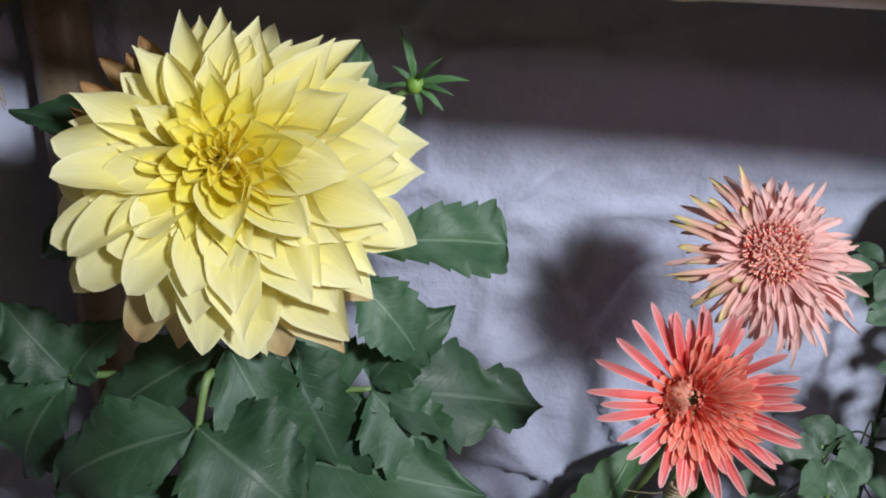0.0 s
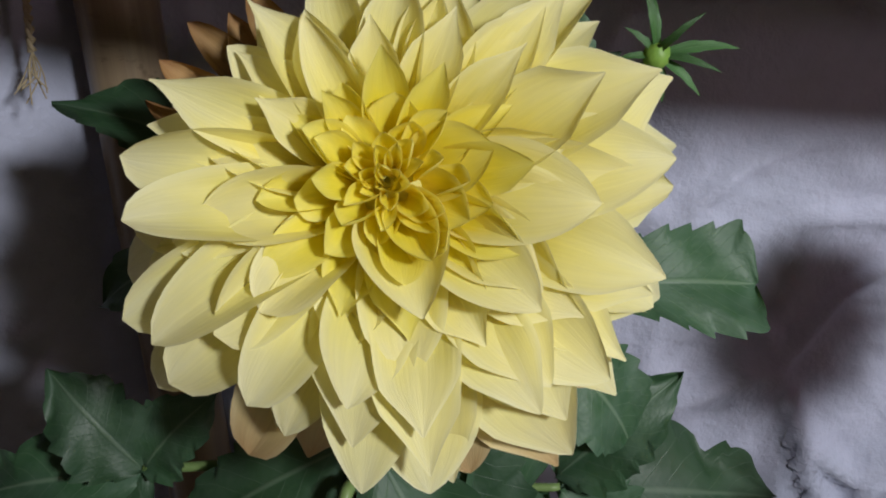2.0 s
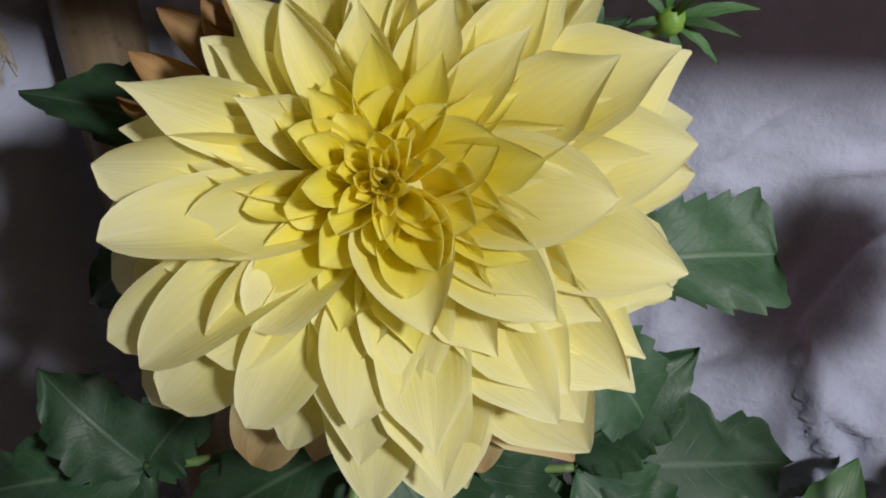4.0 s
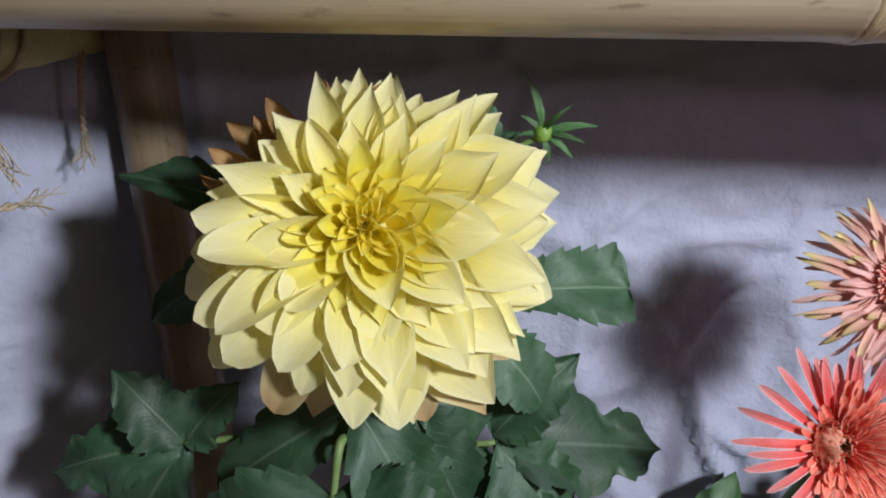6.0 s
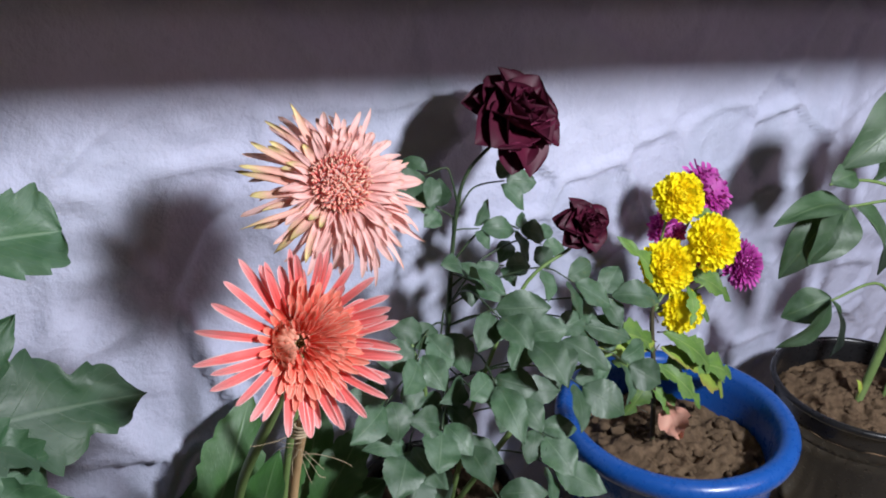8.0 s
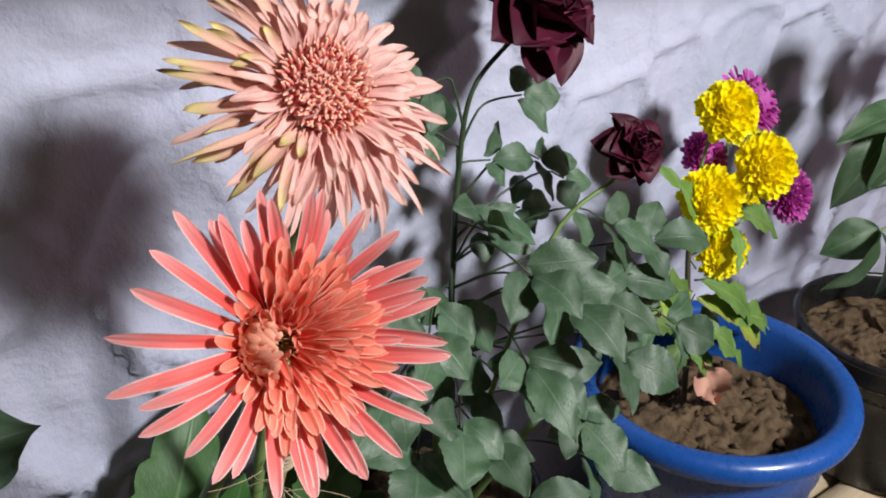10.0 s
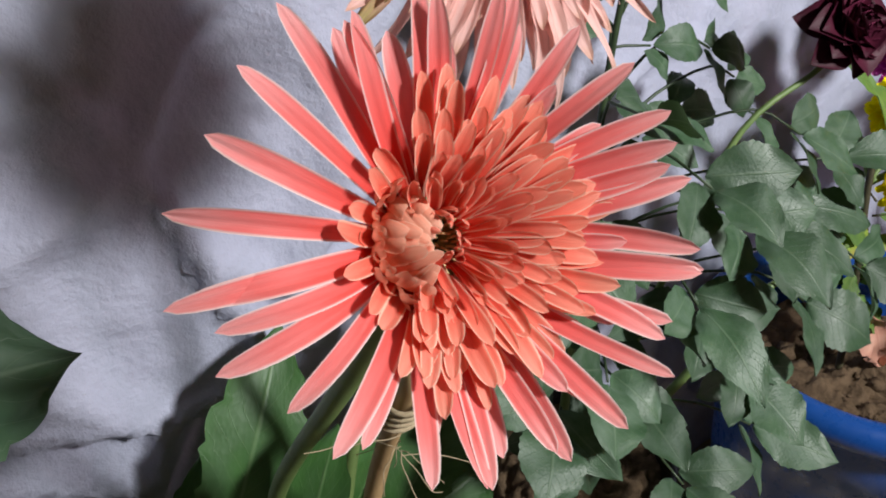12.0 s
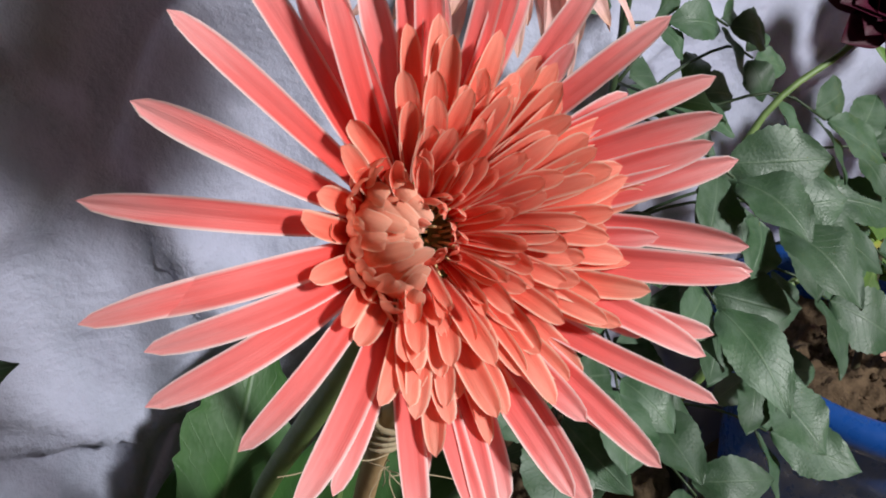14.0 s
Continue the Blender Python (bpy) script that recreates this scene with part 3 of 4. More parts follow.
# ---- pots ----
def pot(name, centre, rim_z, rim_r, foot_r, roll_r, material, label, soil_depth, fluted=False):
    x, y = centre
    ob = thing(name, (x, y, SHELF), label, "flower pot")
    h = rim_z - SHELF
    prof = [(0.001, 0.0), (foot_r * 0.96, 0.0), (foot_r, 0.004)]
    neck = rim_r - 1.6 * roll_r
    for i in range(1, 9):
        t = i / 8
        prof.append((foot_r + (neck - foot_r) * t, 0.004 + (h - 2.1 * roll_r) * t))
        if i == 6:
            prof.append((prof[-1][0] + 0.003, prof[-1][1] + 0.002))
    body = Shape().lathe(prof, 64)
    part("body", body, material, ob, "", at=Matrix.Translation((x, y, SHELF)))
    rim = []
    for i in range(15):
        a = -0.75 * math.pi + 1.62 * math.pi * i / 14
        rim.append((rim_r - roll_r + roll_r * math.cos(a), h - roll_r + roll_r * math.sin(a) * 1.05))
    wall_r = rim_r - 2.3 * roll_r
    rim += [(wall_r, h - 2.0 * roll_r), (wall_r - 0.004, h - soil_depth - 0.02)]
    part("rim", Shape().lathe(rim, 72), material, ob, "", at=Matrix.Translation((x, y, SHELF)))
    r_s = wall_r + 0.001
    grid = []
    for i in range(46):
        r = r_s * i / 45
        row = []
        for j in range(120):
            a = 2 * math.pi * j / 120
            px, py = r * math.cos(a), r * math.sin(a)
            q = Vector((x + px, y + py, 0.3))
            z = 0.014 * noise.noise(q * 22) + 0.012 * (0.4 - abs(noise.noise(q * 48))) + 0.007 * noise.noise(q * 110) + 0.004 * noise.noise(q * 240) + 0.008 * (1 - (r / r_s) ** 2)
            d = noise.voronoi(q * 45)[0]
            z += 0.004 * max(0.0, 0.6 - d[0])
            row.append((px, py, h - soil_depth + z * min(1.0, (45 - i) / 5 + 0.15)))
        grid.append(row)
    sh = Shape()
    sh.sheet(grid, wrap=True)
    part("soil", sh, M_SOIL, ob, "dry lumpy brown soil", at=Matrix.Translation((x, y, SHELF)))
    return ob


def clods(centre, z, radius, count, label):
    """Loose crumbs and clods on the soil."""
    sh = Shape()
    for _ in range(count):
        a, r = rng.random() * 6.283, radius * math.sqrt(rng.random())
        s = 0.0015 + 0.0075 * rng.random() ** 3
        c = Vector((centre[0] + r * math.cos(a), centre[1] + r * math.sin(a), z + 0.002))
        rows = []
        for i in range(5):
            th = math.pi * i / 4
            rows.append([])
            for j in range(7):
                ph = 2 * math.pi * j / 7
                d = Vector((math.sin(th) * math.cos(ph), math.sin(th) * math.sin(ph), 0.75 * math.cos(th)))
                rows[-1].append(c + d * s * (1 + 0.9 * noise.noise(d * 2.3 + c * 90)))
        sh.sheet(rows, wrap=True, flip=True)
    solo("soil_clods", sh, M_SOIL, label, "soil", "stuff")


pot("blue_pot", (0.631, 0.556), 0.458, 0.138, 0.100, 0.0125, M_BLUE, "round blue plastic pot with a thick rolled rim", 0.056)
pot("black_pot", (0.958, 0.530), 0.404, 0.122, 0.088, 0.0045, M_BLACK, "black plastic nursery pot with a thin rim", 0.036)
pot("black_pot", (0.335, 0.585), 0.445, 0.083, 0.062, 0.004, M_BLACK, "small black plastic pot holding the dark rose", 0.02)
pot("black_pot", (0.128, 0.556), 0.415, 0.098, 0.075, 0.0045, M_BLACK, "black plastic pot holding the gerbera", 0.02)
pot("black_pot", (-0.135, 0.455), 0.440, 0.115, 0.085, 0.0045, M_BLACK, "black plastic pot holding the yellow dahlia", 0.02)
clods((0.631, 0.556), 0.410, 0.085, 90, "loose crumbs and clods on the soil of the blue pot")
clods((0.958, 0.530), 0.374, 0.085, 50, "loose crumbs and clods on the soil of the black pot")


# ---- dahlia ----
def dahlia():
    ob = thing("dahlia_plant", (-0.135, 0.455, 0.425), "dahlia with one large pale yellow bloom and dark green leaves", "dahlia")
    core = Vector((-0.1045, 0.379, 0.910))
    n = Vector((0.10, -0.87, 0.46)).normalized()
    fm = frame_of(core, n)
    base = Shape().lathe([(0.001, -0.066), (0.014, -0.064), (0.026, -0.054), (0.024, -0.034), (0.016, -0.008), (0.010, 0.004), (0.001, 0.008)], 24)
    head = part("flower_head", base, M_DAHLIA_IN, ob, "large many-petalled pale yellow bloom", at=fm)
    r = random.Random(11)

    def reach(a):
        """How far the bloom reaches at an angle: least at the top, most below and to the side where petals have opened flat."""
        return 0.0935 - 0.0075 * math.sin(radians(a)) + 0.0060 * math.cos(radians(a)) + 0.002 * math.cos(radians(2 * a))

    def one(a, tip, z1, r0, z0, w, bow, cup, point, curl, mat=M_DAHLIA, wave=0.10, widest=0.56, jit=2.5, roll=1.0, full=2.7, nib=0.2):
        petal(head, fm, a + r.uniform(-jit, jit), mat, r0=r0, z0=z0, r1=tip, z1=z1 + r.uniform(-0.004, 0.004), width=w * r.uniform(0.86, 1.14), bow=bow + r.uniform(-0.08, 0.10), cup=cup + r.uniform(-0.14, 0.20),
              point=point + r.uniform(-0.25, 0.2), widest=widest + r.uniform(-0.05, 0.06), twist=r.uniform(-0.5, 0.5), curl=curl + r.uniform(-0.6, 0.5), wave=wave, seed=r.random() * 6, nu=13, nv=20, full=full + r.uniform(-0.3, 0.5), neck=0.34,
              side=r.uniform(-0.12, 0.12), roll=roll, nib=nib, keel=0.06)

    # rows from the back of the bloom to its heart: petals, share of the reach, height of the tips, foot, breadth, arch, hollow
    rows = [(17, 1.03, -0.044, 0.020, -0.052, 0.034, 0.32, 0.30), (18, 1.00, -0.024, 0.019, -0.046, 0.0335, 0.36, 0.34), (18, 0.94, -0.006, 0.018, -0.040, 0.0325, 0.38, 0.38), (17, 0.85, 0.007, 0.016, -0.033, 0.031, 0.36, 0.42),
            (15, 0.73, 0.012, 0.014, -0.026, 0.0285, 0.32, 0.44), (14, 0.59, 0.014, 0.012, -0.019, 0.025, 0.26, 0.48), (12, 0.44, 0.014, 0.010, -0.012, 0.020, 0.20, 0.52)]
    for k, (count, share, high, foot, low, wide, bow, cup) in enumerate(rows):
        for i in range(count):
            a = (i + 0.5 * (k % 2)) * 360 / count + 11 * k
            out = math.sin(radians(a))
            mat = M_DAHLIA_TAN if k == 0 and -140 < (a + 180) % 360 - 180 < -25 else M_DAHLIA if k < 6 else M_DAHLIA_IN
            s_a = (a + 180) % 360 - 180
            shell, slim = s_a > 166 or s_a < -125, 35 < s_a <= 166
            # petals under the heart bend over and hang, those above it stand up closer
            one(a, reach(a) * share * (0.92 if 120 < s_a < 170 else 1.0) * r.uniform(0.90, 1.08), high + 0.006 * out * (k > 1) + 0.013 * max(0.0, -math.cos(radians(a))) * (k < 4), foot, low, wide * (0.80 if slim else 0.98 if shell else 1.10), bow - 0.06 * out, cup + 0.08 * out + 0.10 * shell, 0.15 if shell else 0.75 if slim else 0.5, -0.35 + 0.25 * out, mat, jit=4.0, full=3.3 if shell else 2.6, widest=0.62 if shell else 0.54, nib=0.0 if shell else r.choice((0.2, 0.45, 0.7)))
    # the broad petals beside the heart, one of them curled to a funnel
    wide_kw = dict(nu=15, nv=20, neck=0.3, roll=0.8, keel=0.04)
    petal(head, fm, -76, M_DAHLIA, r0=0.008, z0=-0.014, r1=0.043, z1=0.020, width=0.034, bow=0.22, cup=0.55, point=0.7, widest=0.5, curl=-0.2, full=2.0, **wide_kw)
    petal(head, fm, -8, M_DAHLIA, r0=0.008, z0=-0.014, r1=0.064, z1=0.014, width=0.036, bow=0.25, cup=0.40, point=0.7, widest=0.55, curl=-0.3, full=2.4, **wide_kw)
    petal(head, fm, -42, M_DAHLIA, r0=0.008, z0=-0.014, r1=0.060, z1=0.014, width=0.030, bow=0.28, cup=0.45, point=0.7, widest=0.55, curl=-0.3, full=2.3, **wide_kw)
    petal(head, fm, 14, M_DAHLIA_IN, r0=0.006, z0=-0.004, r1=0.034, z1=0.015, width=0.027, bow=0.15, cup=0.50, point=0.5, widest=0.55, curl=0.0, full=2.3, **wide_kw)
    petal(head, fm, -30, M_DAHLIA_IN, r0=0.006, z0=-0.004, r1=0.030, z1=0.015, width=0.024, bow=0.15, cup=0.60, point=0.4, widest=0.55, curl=0.3, full=2.3, **wide_kw)
    petal(head, fm, -62, M_DAHLIA_IN, r0=0.006, z0=-0.004, r1=0.032, z1=0.017, width=0.021, bow=0.12, cup=0.8, point=0.5, widest=0.55, curl=0.5, full=2.2, **wide_kw)
    for count, far, high, wide, low, cup in ((9, 0.031, 0.013, 0.0165, -0.004, 0.50), (9, 0.024, 0.016, 0.0130, 0.000, 0.60), (8, 0.017, 0.017, 0.0100, 0.002, 0.75), (7, 0.011, 0.016, 0.0080, 0.003, 0.8), (5, 0.005, 0.014, 0.0060, 0.004, 0.8)):
        for i in range(count):
            one(i * 360 / count + 17 * count, far * r.uniform(0.85, 1.15), high + r.uniform(-0.002, 0.004), 0.3 * far + 0.001, low, wide, 0.16, cup, 0.25, 0.5, M_DAHLIA_IN, jit=11, roll=0.4)
    for a, t in ((80, 88), (103, 90), (124, 95), (139, 99), (149, 99), (158, 97), (131, 92)):
        petal(head, fm, a, M_BROWN, "petal", "withered curled brown petal", r0=0.02, z0=-0.055, r1=t / 1000, z1=-0.034, width=0.024, bow=0.3, cup=1.0, point=0.7, widest=0.6,
              twist=r.uniform(-0.8, 0.8), curl=1.2, wave=0.5, seed=a, nu=9, nv=15)
    # stalks and leaves
    stem(ob, [(-0.135, 0.455, 0.42), (-0.130, 0.455, 0.60), (-0.128, 0.450, 0.75), (-0.124, 0.446, 0.84), (-0.122, 0.430, 0.897)], [0.008, 0.007, 0.006, 0.005, 0.005], M_STEM)
    stem(ob, [(-0.130, 0.455, 0.715), (-0.098, 0.450, 0.734), (-0.045, 0.450, 0.740)], [0.004, 0.003, 0.002], M_STEM)
    stem(ob, [(-0.130, 0.452, 0.70), (-0.131, 0.400, 0.775), (-0.136, 0.380, 0.748)], [0.004, 0.003, 0.002], M_STEM)
    stem(ob, [(-0.136, 0.380, 0.748), (-0.145, 0.372, 0.715)], [0.002, 0.0015], M_STEM, steps=8)
    stem(ob, [(-0.130, 0.455, 0.735), (-0.190, 0.440, 0.750), (-0.241, 0.430, 0.752)], [0.004, 0.003, 0.002], M_STEM)
    stem(ob, [(-0.115, 0.452, 0.84), (-0.080, 0.470, 0.890), (-0.030, 0.462, 0.928), (-0.016, 0.460, 0.935)], [0.003, 0.0022, 0.0018, 0.0018], M_STEM)
    kw = dict(teeth=8, tooth=0.16, nv=64, nu=11, ripple=0.07)
    L = lambda b, t, w, **k: leaf(ob, b, t, w * 1.12, M_LEAF_D, **{**kw, **k})
    L((-0.052, 0.462, 0.838), (0.043, 0.484, 0.834), 0.052, lobes=0, widest=0.80, sweep=-0.32, bow=0.05, fold=0.2)
    L((-0.050, 0.438, 0.822), (-0.008, 0.450, 0.760), 0.044, lobes=0, bow=0.12, facing=(0.5, -0.75, 0.3))
    L((-0.047, 0.455, 0.742), (0.008, 0.462, 0.797), 0.046, lobes=2, lobe=0.2)
    L((-0.045, 0.450, 0.740), (0.074, 0.500, 0.703), 0.074, lobes=3, lobe=0.35, widest=0.42, bow=0.05)
    L((-0.045, 0.448, 0.740), (0.006, 0.440, 0.672), 0.062, lobes=2, lobe=0.2, bow=0.1)
    L((-0.050, 0.448, 0.738), (-0.086, 0.436, 0.655), 0.062, lobes=2, lobe=0.2, bow=0.12)
    L((-0.060, 0.445, 0.742), (-0.090, 0.430, 0.790), 0.050, lobes=0)
    L((-0.136, 0.380, 0.750), (-0.248, 0.385, 0.695), 0.060, lobes=2, lobe=0.15, bow=0.14)
    L((-0.136, 0.380, 0.750), (-0.070, 0.368, 0.698), 0.076, lobes=0, bow=0.12)
    L((-0.142, 0.374, 0.720), (-0.168, 0.352, 0.640), 0.078, lobes=2, lobe=0.15, bow=0.12)
    L((-0.241, 0.430, 0.752), (-0.281, 0.432, 0.803), 0.048, lobes=2, lobe=0.3)
    L((-0.241, 0.430, 0.752), (-0.342, 0.430, 0.729), 0.052, lobes=3, lobe=0.3)
    L((-0.241, 0.430, 0.752), (-0.292, 0.425, 0.668), 0.062, lobes=2, lobe=0.25, bow=0.12)
    L((-0.241, 0.430, 0.752), (-0.205, 0.440, 0.790), 0.040, lobes=2, lobe=0.3)
    L((-0.132, 0.420, 0.782), (-0.228, 0.418, 0.720), 0.052, lobes=2, lobe=0.2, bow=0.1)
    L((-0.122, 0.405, 0.790), (-0.076, 0.398, 0.692), 0.054, lobes=2, lobe=0.2, bow=0.1)
    L((-0.135, 0.425, 0.780), (-0.118, 0.405, 0.735), 0.022, lobes=0)
    L((-0.100, 0.430, 0.785), (-0.060, 0.425, 0.690), 0.056, lobes=2, lobe=0.25, bow=0.1)
    L((-0.175, 0.458, 0.885), (-0.262, 0.450, 0.927), 0.040, lobes=2, lobe=0.2, bow=0.1, fold=0.4, facing=(0.1, -0.6, 0.8))
    L((-0.195, 0.455, 0.860), (-0.264, 0.450, 0.828), 0.042, lobes=2, lobe=0.25)
    L((-0.110, 0.440, 0.690), (0.032, 0.420, 0.684), 0.066, lobes=2, lobe=0.15, bow=0.08)
    L((-0.130, 0.460, 0.660), (-0.060, 0.430, 0.600), 0.070, lobes=2, lobe=0.2)
    L((-0.140, 0.440, 0.650), (-0.240, 0.420, 0.600), 0.070, lobes=2, lobe=0.2)
    L((-0.050, 0.468, 0.915), (-0.046, 0.464, 0.962), 0.022, teeth=6, widest=0.5)
    L((-0.048, 0.470, 0.920), (-0.028, 0.462, 0.940), 0.015, teeth=5)
    L((-0.030, 0.462, 0.930), (-0.022, 0.456, 0.912), 0.014, teeth=5, facing=(0.4, -0.8, 0.2))
    # bud with its small bracts
    bud_c = Vector((-0.014, 0.459, 0.938))
    part("bud", Shape().lathe([(0.001, -0.006), (0.004, -0.0045), (0.0055, 0.0), (0.0045, 0.004), (0.001, 0.0055)], 16), M_BUD, ob, "small closed green bud",
         at=frame_of(bud_c, (0.1, -0.6, 0.8)))
    kb = dict(teeth=4, tooth=0.2, nv=20, nu=5)
    for tip, w in (((0.018, 0.462, 0.942), 0.010), ((-0.018, 0.462, 0.966), 0.008), ((0.004, 0.455, 0.924), 0.008), ((-0.005, 0.450, 0.950), 0.007), ((-0.026, 0.455, 0.950), 0.007), ((-0.010, 0.458, 0.920), 0.008), ((-0.022, 0.458, 0.972), 0.006), ((0.010, 0.452, 0.934), 0.007), ((0.002, 0.455, 0.955), 0.006), ((-0.030, 0.455, 0.938), 0.006)):
        leaf(ob, bud_c, tip, 0.6 * w, M_LEAF_G, name="bract", **kb)


dahlia()


# ---- gerberas ----
def gerbera():
    ob = thing("gerbera_plant", (0.128, 0.556, 0.405), "gerbera with a fresh coral bloom and a fading pale pink one", "gerbera")
    core = Vector((0.154, 0.4185, 0.760))
    n = Vector((-0.13, -0.87, 0.47)).normalized()
    fm = frame_of(core, n)
    cup_shape = Shape().lathe([(0.001, -0.016), (0.006, -0.014), (0.012, -0.008), (0.014, -0.002), (0.010, 0.003), (0.001, 0.004)], 24)
    head = part("flower_head", cup_shape, M_STEM, ob, "bright coral double bloom with pointed strap petals", at=fm)
    r = random.Random(5)
    outer = [(-178, 54), (-164, 50), (-156, 54), (-147, 49), (-127, 50), (-111, 52), (-100, 53), (-90, 54), (-81, 50), (-72, 56), (-66, 54), (-57, 57), (-49, 59), (-40, 55), (-32, 54),
             (-25, 58), (-21, 59), (-6, 57), (1, 57), (6, 53), (18, 55), (26, 57), (37, 56), (47, 54), (61, 54), (66, 54), (77, 51), (87, 53), (102, 50), (110, 50),
             (118, 58), (129, 55), (148, 53), (164, 57), (179, 59)]

    def one(a, tip, z1, r0, z0, w, mat, bow, point, cup=0.25, curl=-0.2, widest=0.52, jit=1.5):
        petal(head, fm, a + r.uniform(-jit, jit), mat, r0=r0, z0=z0, r1=tip, z1=z1 + r.uniform(-0.002, 0.002), width=w * r.uniform(0.86, 1.12), bow=bow + r.uniform(-0.14, 0.12),
              cup=cup + r.uniform(-0.1, 0.1), point=point, widest=widest, twist=r.uniform(-0.4, 0.4), curl=curl + r.uniform(-0.3, 0.2), nu=7, nv=15, full=3.4, neck=0.58, side=r.uniform(-0.15, 0.15), wave=0.05, seed=r.random() * 6)

    for a, t in outer:
        back = abs((a + 360) % 360 - 180) < 40
        one(a, t / 1000, 0.0190 if back else 0.0250, 0.010, 0.000, 0.0060, M_CORAL, 0.18 if back else -0.06, 0.12, curl=-0.7 if back else -0.2, widest=0.6)
    for i in range(20):
        a = i * 360 / 20 + 4
        if abs((a + 360) % 360 - 180) < 55:
            continue
        far = 0.046
        one(a, far * r.uniform(0.9, 1.1), 0.017 + 0.004 * r.random(), 0.010, 0.000, 0.0058, M_CORAL, -0.06, 0.1, widest=0.62)
    # short blunt petals, laid like shingles on the open side of the heart
    for count, far, high, wide in ((21, 0.0415, 0.0175, 0.0050), (22, 0.0370, 0.0180, 0.0050), (21, 0.0320, 0.0175, 0.0048), (20, 0.0270, 0.0165, 0.0045), (18, 0.0220, 0.0150, 0.0042)):
        for i in range(count):
            a = -118 + i * 218 / count + r.uniform(-3, 3)
            near = 1.0 - 0.18 * (abs(a + 12) / 105) ** 2
            one(a, far * near * r.uniform(0.88, 1.08), high * r.uniform(0.94, 1.05), 0.010, 0.003, wide, M_CORAL_IN, 0.04, 0.12, 0.32, -0.1, widest=0.64, jit=4)
    for i in range(26):
        one(-125 + i * 9.4, 0.0145 + 0.004 * r.random(), 0.0135 + 0.003 * r.random(), 0.006, 0.004, 0.0038, M_CORAL_IN, 0.3, -0.2, 0.7, 0.7, widest=0.7, jit=9)
    # the hood of overlapping peach scales that leans over the heart
    for i in range(8):
        one(112 + i * 19, 0.0225 + 0.004 * r.random(), 0.010 + 0.005 * r.random(), 0.011, 0.002, 0.0050, M_CORAL_IN, 0.2, -0.1, 0.4, 0.3, widest=0.7)
    for k, (count, reach_r, high, w) in enumerate(((11, 0.0185, 0.0085, 0.0054), (11, 0.0160, 0.0115, 0.0054), (10, 0.0125, 0.0135, 0.0052), (9, 0.0085, 0.0145, 0.0048), (7, 0.0045, 0.0140, 0.0042))):
        for i in range(count):
            a = 114 + 5 * (k % 2) + i * 138 / count
            one(a, reach_r * r.uniform(0.9, 1.1), high + r.uniform(-0.002, 0.0025), 0.0130, 0.001, 0.88 * w, M_HOOD, -0.30 - 0.05 * k, 0.0, 0.50, 0.7, widest=0.68, jit=8)
    for i in range(22):
        a = -135 + i * 13
        one(a, 0.005 + 0.007 * r.random(), 0.011 + 0.004 * r.random(), 0.0085, 0.003, 0.0030, M_CORAL_IN, 0.6, -0.1, 0.8, 1.2, jit=9)
    # disc florets and stamens in the heart
    sh = Shape()
    for i in range(70):
        a, q = i * 2.39996, 0.0065 * math.sqrt((i + 0.5) / 70)
        x, y = q * math.cos(a), q * math.sin(a)
        lean = Vector((x * 0.5 + r.uniform(-0.001, 0.001), y * 0.5 + r.uniform(-0.001, 0.001), 0.0025 + 0.002 * r.random() + q * 0.2))
        sh.tube([(x, y, 0.003), (x + lean.x, y + lean.y, 0.003 + lean.z)], [0.0004, 0.00025], 5, 4)
    tagged(part("flower_disc", sh, M_STAMEN, head, "cream and brown stamens in the heart", at=fm), kind="stuff")
    # the fading bloom
    pc = Vector((0.212, 0.487, 0.829))
    pn = Vector((0.02, -0.88, 0.47)).normalized()
    pm = frame_of(pc, pn)
    cup2 = Shape().lathe([(0.001, -0.018), (0.008, -0.016), (0.017, -0.009), (0.020, -0.002), (0.017, 0.005), (0.010, 0.007), (0.001, 0.008)], 28)
    pale = part("fading_flower_head", cup2, M_PALE, ob, "fading pale pink bloom with scorched yellow and brown petal tips", at=pm)
    tips = [(-159, 74), (-145, 62), (-136, 66), (-113, 62), (-97, 66), (-86, 70), (-71, 80), (-58, 78), (-45, 78), (-34, 75), (-24, 72), (-12, 70), (2, 66), (17, 60), (34, 56), (51, 66), (64, 57),
            (75, 46), (84, 50), (100, 58), (114, 64), (124, 70), (136, 60), (148, 74), (158, 76), (171, 75), (-170, 58)]
    for a, t in tips:
        bad = a > 108 or a < -135
        petal(pale, pm, a, M_SCORCH if bad else M_PALE, r0=0.017, z0=-0.002, r1=t / 1000 * r.uniform(0.86, 0.97), z1=r.uniform(-0.016, -0.002) + (0.008 if bad else 0), full=3.4, width=0.0050 * r.uniform(0.7, 1.2), bow=r.uniform(0.05, 0.25),
              cup=0.5, point=0.6, widest=0.5, twist=r.uniform(-1.0, 1.0), curl=r.uniform(-0.9, 0.6), nu=5, nv=15, side=r.uniform(-0.22, 0.22), wave=0.4, seed=r.random() * 6)
    for row in range(3):
        count = (78, 66, 52)[row]
        for i in range(count):
            a = (i + 0.4 * row) * 360 / count + r.uniform(-3, 3)
            s = (a + 180) % 360 - 180
            if row < 2 and (s > 95 or s < -135) and r.random() < 0.55:
                continue
            reach = (0.061, 0.050, 0.038)[row] * r.uniform(0.85, 1.1)
            if 20 < s < 105:
                reach *= 0.82
            bad = (s > 108 or s < -130) and r.random() < 0.4
